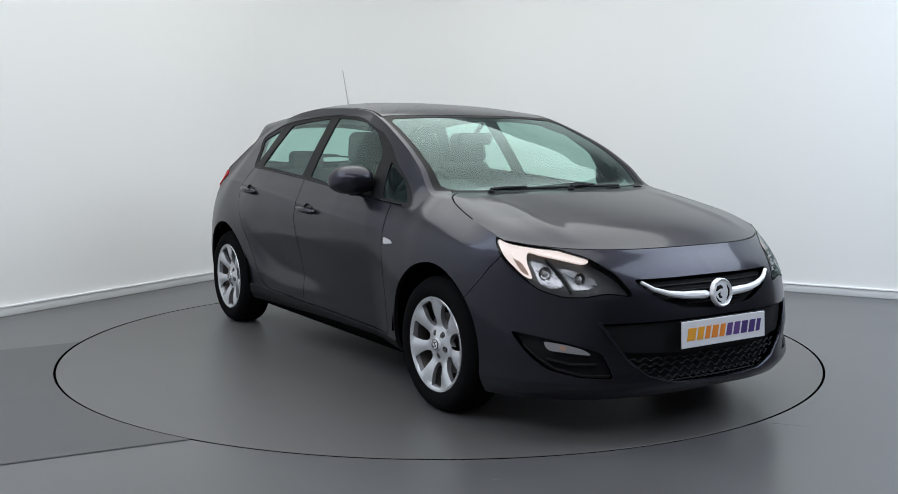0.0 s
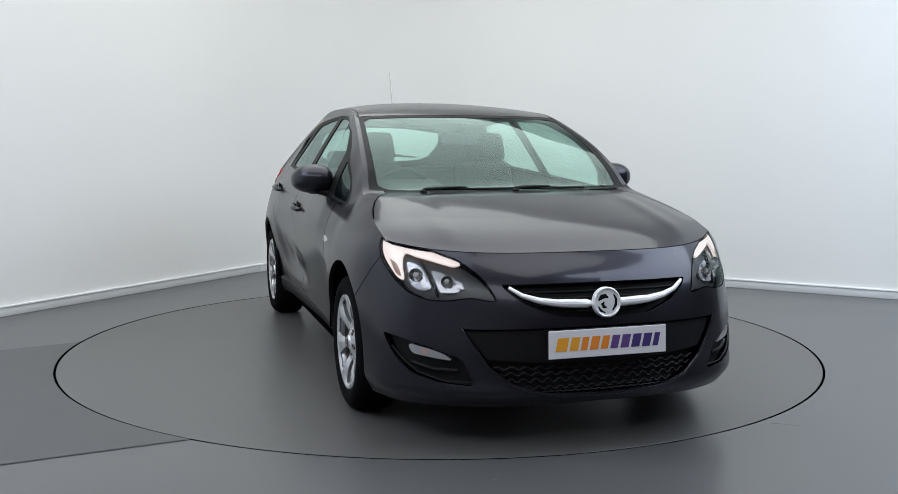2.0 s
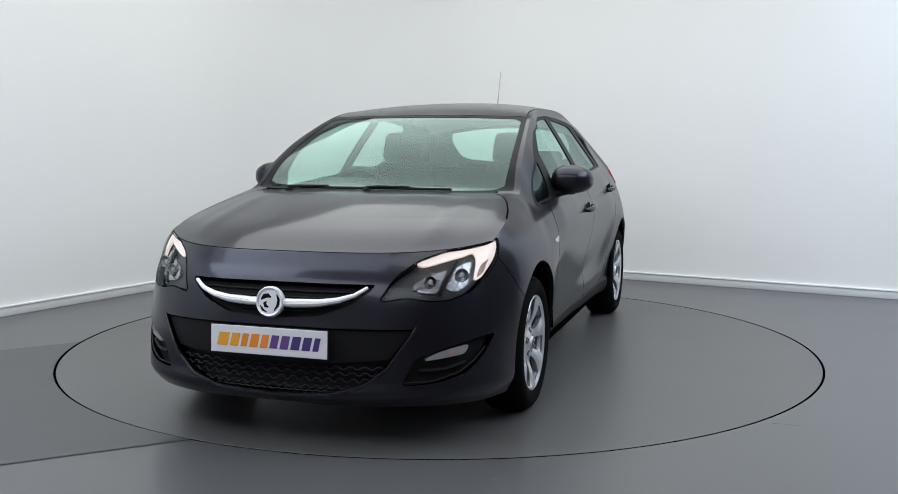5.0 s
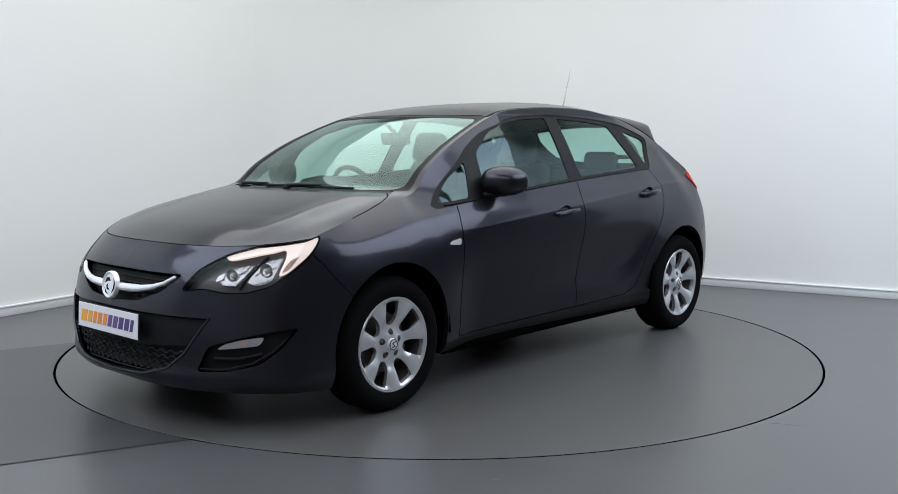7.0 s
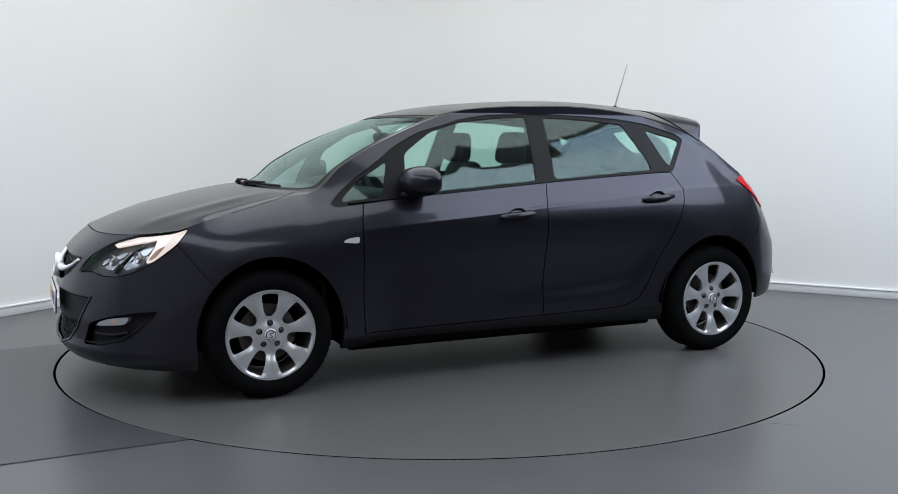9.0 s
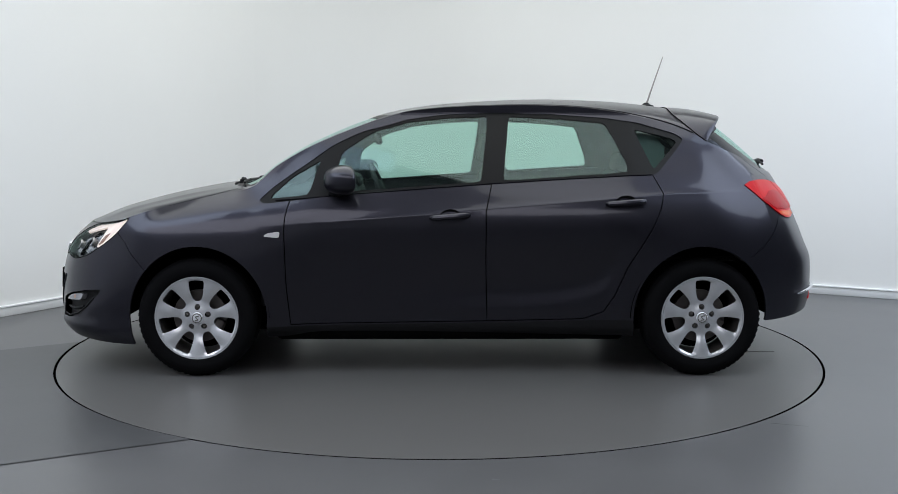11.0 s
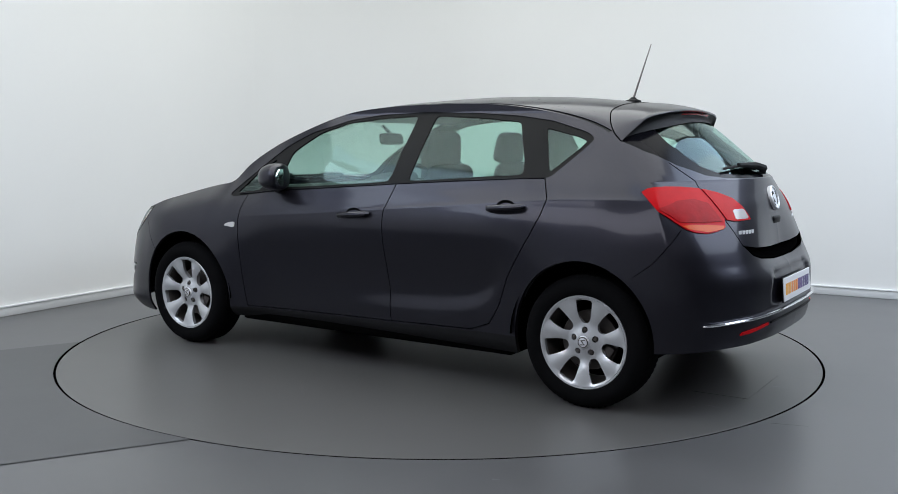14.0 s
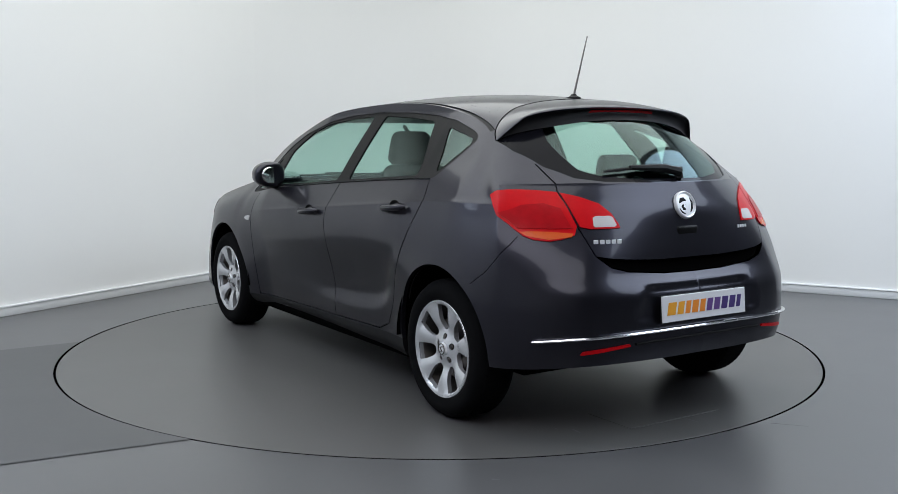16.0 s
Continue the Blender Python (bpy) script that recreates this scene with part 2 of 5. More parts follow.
def mapped(fn, uv, e=0.004):
    """Places and outward normals of a surface's points."""
    p = fn(uv[:, 0], uv[:, 1])
    a = fn(uv[:, 0] + e, uv[:, 1]) - fn(uv[:, 0] - e, uv[:, 1])
    b = fn(uv[:, 0], uv[:, 1] + e) - fn(uv[:, 0], uv[:, 1] - e)
    n = np.cross(a, b)
    n /= np.linalg.norm(n, axis=1)[:, None] + 1e-12
    return p, n


def mirrored(sheet):
    p, n, f = sheet
    return p * [1, -1, 1], n * [1, -1, 1], f[:, ::-1]

# ---- the room ----
def slab(name, lo, hi, mat, label="", m=ROOM):
    bm = box([h - l for l, h in zip(lo, hi)], [(l + h) / 2 for l, h in zip(lo, hi)], bevel=0)
    bm.transform(m)
    return tagged(part(name, bm, mat), label, kind="structure")


COVE = 1.3
slab("wall_west", (-0.2, -ROOM_A, -0.1), (0.0, -COVE, ROOM_H), WALL, "smooth matt white painted studio wall")
WHITE_END = 7.2
slab("wall_north", (COVE, 0.0, -0.1), (WHITE_END, 0.2, ROOM_H), WALL, "smooth matt white painted studio wall")
# out of view: dark section added so the doors mirror less white
slab("wall_north_end", (WHITE_END, 0.0, -0.1), (ROOM_B, 0.2, ROOM_H), UNSEEN_DARK_WALL, "plain dark grey end of the studio wall")


def cove(name, inner, outer, z0, z1, mat, label):
    """The rounded corner between the two walls, as a quarter of a thick ring."""
    bm = bmesh.new()
    rows = []
    for i in range(33):
        a = math.pi / 2 * i / 32
        ring = []
        for r, z in ((inner, z0), (inner, z1), (outer, z1), (outer, z0)):
            ring.append(bm.verts.new((COVE - r * math.cos(a), -COVE + r * math.sin(a), z)))
        rows.append(ring)
    for p, q in zip(rows, rows[1:]):
        for k in range(4):
            bm.faces.new((p[k], p[(k + 1) % 4], q[(k + 1) % 4], q[k]))
    bm.faces.new(rows[0][::-1])
    bm.faces.new(rows[-1])
    bm.transform(ROOM)
    tagged(part(name, bm, mat, angle=0.5), label, kind="structure")


cove("wall_corner", COVE, COVE + 0.2, -0.1, ROOM_H, WALL, "rounded white corner of the studio wall")
cove("baseboard_corner", COVE - 0.014, COVE, 0.0, 0.066, SKIRTING, "white gloss skirting board along the studio wall")
# unseen wall, dark to cut bounce and reflections on right-facing panels
slab("wall_east", (ROOM_B, -ROOM_A, -0.1), (ROOM_B + 0.2, 0.2, ROOM_H), UNSEEN_DARK_WALL, "plain dark grey end wall of the studio")
slab("wall_south", (-0.2, -ROOM_A - 0.2, -0.1), (ROOM_B + 0.2, -ROOM_A, ROOM_H), SOUTH_WALL, "plain pale grey end wall of the studio")
slab("ceiling", (-0.2, -ROOM_A - 0.2, ROOM_H), (ROOM_B + 0.2, 0.2, ROOM_H + 0.15), CEILING, "plain white studio ceiling")


def skirting(name, lo, hi):
    bm = box([h - l for l, h in zip(lo, hi)], [(l + h) / 2 for l, h in zip(lo, hi)], bevel=0.004, segments=2)
    bm.transform(ROOM)
    tagged(part(name, bm, SKIRTING), "white gloss skirting board along the studio wall", kind="structure")


# paler than the board: light on its top chamfer is put into the colour
LIT_LEDGE = material("white_skirting_ledge", (0.86, 0.87, 0.88), 0.4)
slab("trim_west", (0.0, -ROOM_A, 0.066), (0.021, -COVE, 0.075), LIT_LEDGE, "white ledge along the top of the skirting board")
slab("trim_north", (COVE, -0.021, 0.066), (WHITE_END, 0.0, 0.075), LIT_LEDGE, "white ledge along the top of the skirting board")
cove("trim_corner", COVE - 0.021, COVE, 0.066, 0.075, LIT_LEDGE, "white ledge along the top of the skirting board")
skirting("baseboard_west", (0.0, -ROOM_A, 0.0), (0.014, -COVE, 0.066))
skirting("baseboard_north", (COVE, -0.014, 0.0), (WHITE_END, 0.0, 0.066))


def ring_floor():
    """The floor with the round hole of the turning stage."""
    bm = bmesh.new()
    n = 180
    R = RING + 0.006
    inner = [bm.verts.new((R * math.cos(2 * math.pi * i / n), R * math.sin(2 * math.pi * i / n), 0)) for i in range(n)]
    far = []
    for i in range(n):
        a = 2 * math.pi * i / n
        far.append(bm.verts.new((16 * math.cos(a), 16 * math.sin(a), 0)))
    for i in range(n):
        j = (i + 1) % n
        bm.faces.new((inner[i], far[i], far[j], inner[j]))
    return bm


tagged(part("floor", ring_floor(), FLOOR, smooth=False), "satin grey vinyl studio floor, faintly scuffed", kind="structure")
pit = lathe([(0.01, -0.05), (RING - 0.06, -0.05), (RING + 0.006, -0.05), (RING + 0.006, -0.001)], 180)
tagged(part("floor_pit", pit, GAP, smooth=False), "black gap under the rim of the turning stage", kind="structure")

# darker strip of floor, cut round the stage
uv, tri, tag = cut_sheet([(-6.6, -2.70), (-2.26, -0.03), (-1.6, 0.3), (-0.6, -1.77), (-1.06, -1.99), (-6.3, -4.55)], [("hole", [((RING + 0.0065) * math.cos(a), (RING + 0.0065) * math.sin(a)) for a in np.linspace(0, 2 * math.pi, 120, endpoint=False)])], 0.3, 0.1)
p = np.column_stack([uv, np.full(len(uv), 0.003)])
strip_floor = mesh_object("floor_strip", p, tri[tag == -1], FLOOR_DARK, smooth=False)
tagged(strip_floor, "darker grey vinyl floor sheet beside the stage", kind="structure")

# ---- the turning stage ----
stage = new("turntable")
tagged(stage, "round grey vinyl turning stage flush with the floor", "turntable")
part("platform_rim", lathe([(RING - 0.0055, -0.045), (RING - 0.0055, -0.0025), (RING - 0.0075, -0.001)], 180), GAP, stage, "black edge of the stage")
bm = lathe([(RING - 0.007, -0.003), (RING - 0.007, -0.002), (RING - 0.009, 0.0), (1.5, 0.0), (0.8, 0.0), (0.001, 0.0)], 180)
part("platform", bm, STAGE, stage)
plate = box((0.28, 0.56, 0.002), (-1.81, 0.0, 0.0011), bevel=0.0005, segments=1)
plate.transform(pose(*CAR_AT, 0))
part("access_plate", plate, STAGE, stage)


# scuffs on the floor
def scuff(a, b, w, mat):
    d = (Vector(b) - Vector(a)).normalized()
    n = Vector((-d.y, d.x)) * w / 2
    pts = [Vector(a) + n, Vector(a) - n, Vector(b) - n * 0.4, Vector(b) + n * 0.4]
    ob = mesh_object("floor_scuff", [(q.x, q.y, 0.0025) for q in pts], [(0, 1, 2, 3)], mat, smooth=False)
    tagged(ob, "faint scratch in the vinyl floor", kind="structure")


SCUFF = material("floor_scratch", (0.05, 0.052, 0.056), 0.6)
PALE = material("floor_pale_mark", (0.17, 0.17, 0.175), 0.5)
scuff((1.47, -1.76), (1.62, -1.81), 0.006, SCUFF)
scuff((2.15, -0.9), (2.32, -0.86), 0.005, PALE)
scuff((0.19, -2.47), (0.22, -2.47), 0.012, PALE)
for a, b, w in (((-1.86, 0.515), (-1.93, 0.523), 0.012), ((-1.81, 0.570), (-1.83, 0.572), 0.010), ((-2.02, -0.02), (-2.09, -0.03), 0.010)):
    d = Vector((b[0] - a[0], b[1] - a[1])).normalized()
    n = Vector((-d.y, d.x)) * w / 2
    mark = [Vector(a) - n * 0.3, Vector(a) + n * 0.4, Vector(a).lerp(Vector(b), 0.4) + n, Vector(b) + n * 0.2, Vector(b) - n * 0.3, Vector(a).lerp(Vector(b), 0.6) - n]
    mesh_object("scuff", [(q.x, q.y, 0.0015) for q in mark], [tuple(range(6))], PALE, stage, "pale dried water mark", smooth=False)
# ---- the car's skin: two smooth surfaces in the car's own space (x forward, y left, z up) ----
def curve(xs, ys, limit=False):
    """A smooth curve through keys; limit keeps it from overshooting."""
    xs, ys = np.array(xs, float), np.array(ys, float)
    h = np.diff(xs)
    d = np.diff(ys) / h
    m = np.empty_like(ys)
    m[0], m[-1] = d[0], d[-1]
    m[1:-1] = (d[:-1] * h[1:] + d[1:] * h[:-1]) / (h[:-1] + h[1:])
    if limit:
        for i in range(1, len(ys) - 1):
            m[i] = 0 if d[i - 1] * d[i] <= 0 else math.copysign(min(abs(m[i]), 3 * abs(d[i - 1]), 3 * abs(d[i])), m[i])

    def at(x):
        x = np.clip(np.asarray(x, float), xs[0], xs[-1])
        i = np.clip(np.searchsorted(xs, x, side="right") - 1, 0, len(xs) - 2)
        t = (x - xs[i]) / h[i]
        return ((2 * t**3 - 3 * t**2 + 1) * ys[i] + (t**3 - 2 * t**2 + t) * h[i] * m[i]
                + (3 * t**2 - 2 * t**3) * ys[i + 1] + (t**3 - t**2) * h[i] * m[i + 1])
    return at


# crosswise stations of the upper skin: centre x, z; edge x, y, z
STATIONS = [
    (2.085, 0.792, 1.750, 0.785, 0.830), (1.900, 0.870, 1.600, 0.790, 0.878), (1.650, 0.938, 1.400, 0.775, 0.926),
    (1.380, 0.992, 1.190, 0.752, 0.972), (1.150, 1.022, 1.050, 0.732, 1.010), (1.000, 1.128, 0.920, 0.704, 1.122),
    (0.780, 1.258, 0.680, 0.668, 1.253), (0.440, 1.396, 0.320, 0.612, 1.388), (0.100, 1.462, 0.040, 0.582, 1.432),
    (-0.400, 1.495, -0.400, 0.567, 1.447), (-0.750, 1.495, -0.750, 0.562, 1.433), (-1.100, 1.474, -1.050, 0.565, 1.385),
    (-1.400, 1.428, -1.280, 0.598, 1.312), (-1.598, 1.340, -1.430, 0.658, 1.215), (-1.920, 1.070, -1.610, 0.756, 1.060)]
_k = range(len(STATIONS))
CX, CZ, EX, EY, EZ = (curve(_k, [s[i] for s in STATIONS]) for i in range(5))


def top_skin(k, v):
    k, v = np.asarray(k, float), np.abs(np.asarray(v, float))
    nose = np.clip(1 - k / 1.6, 0, 1)
    return np.stack([CX(k) + (EX(k) - CX(k)) * v**(2 + nose), EY(k) * v, CZ(k) + (EZ(k) - CZ(k)) * v**(2.4 + 3.6 * nose) + 0.007 * np.exp(-((v - 0.70) / 0.07)**2) * np.clip((k - 0.2) / 0.8, 0, 1) * np.clip((3.4 - k) / 1.0, 0, 1)], -1)


# columns of the lower skin: length along the skin; plan x, y at the widest height; where the column ends above (0..1 along the front edge, 1..15 the stations' edges, 15..16 the rear edge)
COLUMNS = [
    (0.0000, 2.270, 0.000, 0.00), (0.2608, 2.254, 0.265, 0.34), (0.4932, 2.192, 0.490, 0.62), (0.7291, 2.066, 0.692, 0.87), (0.9211, 1.915, 0.812, 1.00), (1.1181, 1.722, 0.876, 1.80),
    (1.3427, 1.500, 0.906, 2.55), (1.5429, 1.300, 0.914, 3.40), (1.7632, 1.080, 0.911, 4.75), (2.0040, 0.840, 0.905, 6.33), (2.3440, 0.500, 0.900, 7.52), (2.8440, 0.000, 0.898, 9.12),
    (3.2440, -0.400, 0.900, 10.00), (3.5941, -0.750, 0.905, 11.00), (3.9247, -1.080, 0.917, 12.05), (4.1849, -1.340, 0.921, 13.20), (4.4063, -1.560, 0.903, 14.20), (4.6055, -1.750, 0.850, 15.00),
    (4.7693, -1.890, 0.765, 15.18), (4.9544, -2.005, 0.620, 15.38), (5.1838, -2.070, 0.400, 15.62), (5.3850, -2.092, 0.200, 15.81), (5.5851, -2.098, 0.000, 16.00)]
_p = np.array(COLUMNS)
_s = _p[:, 0]
LENGTH = _s[-1]
BX, BY, BT = curve(_s, _p[:, 1]), curve(_s, _p[:, 2]), curve(_s, _p[:, 3], True)
S_OF = lambda i: _s[i]
# lower edge, and how far the skin lies inside the widest line, by height, at a few columns
BOTTOM = curve(_s[[0, 3, 5, 6, 8, 9, 13, 15, 16, 17, 19, 22]], [0.20, 0.18, 0.165, 0.18, 0.205, 0.205, 0.21, 0.24, 0.29, 0.30, 0.325, 0.335], True)
_z = [0.15, 0.25, 0.30, 0.40, 0.50, 0.60, 0.70, 0.80, 0.88, 0.95, 1.02, 1.20, 1.40]
_d = {0: [0.08, 0.0, 0.010, 0.004, 0.008, 0.035, 0.075, 0.18, 0.25, 0.3, 0.3, 0.3, 0.3],
      4: [0.07, 0.0, 0.003, 0.006, 0.016, 0.031, 0.052, 0.085, 0.15, 0.2, 0.2, 0.2, 0.2],
      6: [0.05, 0.02, 0.012, 0.005, 0.0, 0.002, 0.012, 0.04, 0.09, 0.15, 0.2, 0.2, 0.2],
      8: [0.16, 0.035, 0.025, 0.018, 0.01, 0.004, 0.006, 0.022, 0.055, 0.11, 0.16, 0.2, 0.2],
      9.5: [0.16, 0.086, 0.077, 0.061, 0.047, 0.031, 0.011, 0.002, 0.016, 0.048, 0.078, 0.18, 0.31],
      13: [0.16, 0.070, 0.065, 0.057, 0.050, 0.035, 0.015, 0.004, 0.015, 0.040, 0.078, 0.18, 0.31],
      15: [0.06, 0.03, 0.02, 0.012, 0.006, 0.002, 0.010, 0.026, 0.044, 0.068, 0.10, 0.22, 0.33],
      17: [0.08, 0.04, 0.02, 0.005, 0.0, 0.004, 0.012, 0.03, 0.055, 0.085, 0.125, 0.2, 0.2],
      19: [0.1, 0.06, 0.03, 0.004, 0.0, 0.004, 0.036, 0.062, 0.082, 0.105, 0.135, 0.2, 0.2],
      22: [0.12, 0.07, 0.04, 0.004, 0.003, 0.008, 0.086, 0.104, 0.115, 0.126, 0.15, 0.2, 0.2]}
_dk = sorted(_d)
_ds = [float(np.interp(c, range(len(_s)), _s)) for c in _dk]
_rows = [curve(_z, _d[c], True) for c in _dk]


def top_edge(s):
    q = BT(s)
    front, rear = top_skin(np.zeros_like(q), np.clip(q, 0, 1)), top_skin(np.full_like(q, 14.0), np.clip(16 - q, 0, 1))
    side = top_skin(np.clip(q - 1, 0, 14), np.ones_like(q))
    return np.where((q < 1)[..., None], front, np.where((q > 15)[..., None], rear, side))


def crease(s, z):
    """The edge along the doors, rising to the tail lamps: above it the skin leans in."""
    x = BX(s)
    line = np.interp(-x, [-1.0, 0.0, 1.2, 1.6], [0.800, 0.880, 0.978, 0.985])
    fade = np.clip((1.0 - x) / 0.6, 0, 1) * np.clip((x + 1.75) / 0.3, 0, 1)
    g = np.clip(z - line + 0.004, 0, None)
    return fade * (0.013 * (1 - np.exp(-g / 0.05)) - 0.12 * np.clip(0.012 - np.abs(z - line), 0, 0.012))


BLADE = rounded([(0.95, 0.330), (0.40, 0.352), (-0.10, 0.366), (-0.52, 0.378), (-0.74, 0.410), (-0.87, 0.51), (-0.95, 0.63), (-1.01, 0.76)], closed=False)


def blade(s, z):
    """The scooped flank of the doors: it ends below and behind in a curved ledge."""
    x = BX(s)
    near, sign = np.full(np.shape(x), 9.0), np.ones(np.shape(x))
    for a, b in zip(BLADE, BLADE[1:]):
        d = b - a
        t = np.clip(((x - a[0]) * d[0] + (z - a[1]) * d[1]) / (d @ d), 0, 1)
        r = np.hypot(x - a[0] - t * d[0], z - a[1] - t * d[1])
        sign = np.where(r < near, np.where((x - a[0]) * d[1] - (z - a[1]) * d[0] > 0, 1.0, -1.0), sign)
        near = np.minimum(near, r)
    q = np.clip((near * sign + 0.020) / 0.105, 0, 1)
    fade = np.clip((0.45 - x) / 0.9, 0, 1) * np.clip((0.80 - z) / 0.34, 0, 1) * np.clip((x + 1.25) / 0.1, 0, 1)
    return 0.021 * q * q * (3 - 2 * q) * fade * fade * (3 - 2 * fade)


def plate_recess(s, z):
    """The shallow bed of the rear plate."""
    y, x = BY(s), BX(s)
    a = np.clip((0.40 - y - 0.5 * np.clip(z - 0.55, 0, 1)) / 0.09, 0, 1) * np.clip((0.655 - z) / 0.03, 0, 1) * np.clip((z - 0.486) / 0.02, 0, 1) * (x < -1.5)
    return 0.020 * a * a * (3 - 2 * a)


def low_skin(s, z):
    s, z = np.asarray(s, float), np.asarray(z, float)
    e = 0.01
    tx, ty = BX(s + e) - BX(s - e), BY(s + e) - BY(s - e)
    tx = np.where(s < e, 0, np.where(s > LENGTH - e, 0, tx))
    ty = np.where(s < e, 1, np.where(s > LENGTH - e, -1, ty))
    n = np.hypot(tx, ty)
    nx, ny = ty / n, -tx / n

    def inset(zz):
        r = np.stack([f(zz) for f in _rows], -1)
        i = np.clip(np.searchsorted(_ds, s, side="right") - 1, 0, len(_ds) - 2)
        t = (s - np.take(_ds, i)) / (np.take(_ds, i + 1) - np.take(_ds, i))
        t = np.clip(t, 0, 1)
        t = t * t * (3 - 2 * t)
        a, b = np.take_along_axis(r, i[..., None], -1)[..., 0], np.take_along_axis(r, (i + 1)[..., None], -1)[..., 0]
        return a + (b - a) * t
    d = inset(z) + crease(s, z) + blade(s, z) + plate_recess(s, z)
    top = top_edge(s)
    dt = inset(top[..., 2]) + crease(s, top[..., 2])
    ox, oy = top[..., 0] - (BX(s) - nx * dt), top[..., 1] - (BY(s) - ny * dt)
    low = np.minimum(0.62, top[..., 2] - 0.2)
    w = np.clip((z - low) / (top[..., 2] - low), 0, 1.0)
    w = w * w * (1.6 - 0.6 * w)
    return np.stack([BX(s) - nx * d + ox * w, BY(s) - ny * d + oy * w, z], -1)

# ---- the car ----
car = new("car")
tagged(car, "dark grey metallic five-door hatchback with silver alloy wheels", "car")
car.location = (*CAR_AT, 0)


def arc(cx, cz, r, a0, a1, n):
    return [(cx + r * math.cos(math.radians(a0 + (a1 - a0) * i / n)), cz + r * math.sin(math.radians(a0 + (a1 - a0) * i / n))) for i in range(n + 1)]


def s_at(x):
    """Length along the skin of the side at a place x."""
    return float(np.interp(-x, [-BX(q) for q in SIDE_S], SIDE_S))


SIDE_S = np.linspace(S_OF(4), S_OF(17), 300)


def arch(x, rx, rz, cz=0.315):
    pts = [(x + rx, 0.0)] + [(x + (px - x) * rx, cz + (pz - cz) * rz) for px, pz in arc(x, cz, 1.0, -8, 188, 44)] + [(x - rx, 0.0)]
    return [(s_at(px), pz) for px, pz in pts]


FRONT_ARCH, REAR_ARCH = arch(1.334, 0.364, 0.384), arch(-1.332, 0.358, 0.386)
DLO = fillet([(1.835, 0.935), (1.87, 0.918), (1.99, 0.932), (2.348, 0.977), (3.064, 1.028), (3.41, 1.050), (3.79, 1.071), (3.955, 1.074),
               (4.023, 1.145), (4.135, 1.262), (4.09, 1.292), (3.89, 1.352), (3.694, 1.378), (3.41, 1.397), (3.10, 1.406), (2.81, 1.394),
               (2.572, 1.365), (2.368, 1.303), (2.202, 1.213), (2.011, 1.078)])
FRONT_QUARTER = fillet([(1.895, 0.945), (2.095, 0.968), (2.158, 1.150), (2.012, 1.062)])
FRONT_GLASS = fillet([(2.225, 0.982), (2.265, 1.185), (2.414, 1.305), (2.576, 1.352), (2.813, 1.376), (3.046, 1.388), (3.004, 1.037), (2.641, 1.010)])
REAR_GLASS = fillet([(3.125, 1.043), (3.165, 1.387), (3.441, 1.374), (3.700, 1.350), (3.795, 1.149), (3.806, 1.088)])
REAR_QUARTER = fillet([(3.944, 1.100), (3.862, 1.320), (4.055, 1.272), (4.095, 1.252)])
HEADLAMP = fillet([(1.03, 0.840), (0.86, 0.835), (0.699, 0.812), (0.560, 0.765), (0.490, 0.705), (0.445, 0.612), (0.56, 0.628), (0.66, 0.612),
                    (0.755, 0.612), (0.865, 0.640), (0.955, 0.700), (1.012, 0.758)])
GRILLE = fillet([(-0.1, 0.684), (0.20, 0.682), (0.42, 0.680), (0.405, 0.655), (0.33, 0.600), (0.20, 0.556), (0.0, 0.542), (-0.1, 0.542)])
LOWER_GRILLE = fillet([(-0.1, 0.515), (0.3, 0.511), (0.60, 0.506), (0.575, 0.470), (0.49, 0.365), (0.39, 0.290), (0.25, 0.252), (0.0, 0.240), (-0.1, 0.240)])
FOG = fillet([(0.535, 0.278), (0.59, 0.388), (0.72, 0.425), (0.86, 0.450), (0.985, 0.462), (0.90, 0.372), (0.81, 0.312), (0.68, 0.285)])
TAIL_OUT = [(4.50, 1.018), (4.55, 1.034), (4.64, 1.042), (4.75, 1.040), (4.846, 1.032), (4.885, 0.98), (4.935, 0.895), (4.925, 0.860), (4.87, 0.843), (4.815, 0.836), (4.75, 0.842), (4.70, 0.857), (4.655, 0.885), (4.60, 0.935), (4.54, 0.985)]
TAIL_AMBER = [(4.680, 0.872), (4.74, 0.875), (4.82, 0.873), (4.918, 0.866), (4.912, 0.852), (4.815, 0.8415), (4.715, 0.857)]
TAIL_IN = [(4.860, 1.030), (4.95, 1.012), (5.04, 0.985), (5.10, 0.945), (5.14, 0.900), (5.146, 0.886), (5.08, 0.884), (5.00, 0.884), (4.950, 0.892), (4.90, 0.972)]
REVERSE = [(5.008, 0.928), (5.02, 0.934), (5.09, 0.935), (5.105, 0.930), (5.128, 0.898), (5.118, 0.891), (5.02, 0.890), (5.012, 0.896)]
FRONT_DOOR = [(2.004, 0.95), (1.978, 0.85), (1.973, 0.782), (1.974, 0.60), (1.977, 0.475), (1.995, 0.275), (3.040, 0.292), (3.030, 0.64), (3.029, 0.881), (3.064, 1.04), (3.1, 1.2), (2.2, 1.1)]
REAR_DOOR = [(3.064, 1.04), (3.029, 0.881), (3.030, 0.64), (3.040, 0.292), (3.55, 0.305), (3.66, 0.345), (3.72, 0.44), (3.781, 0.590), (3.910, 0.801), (3.958, 0.903), (3.976, 0.974), (3.925, 1.09), (3.8, 1.2), (3.1, 1.2)]
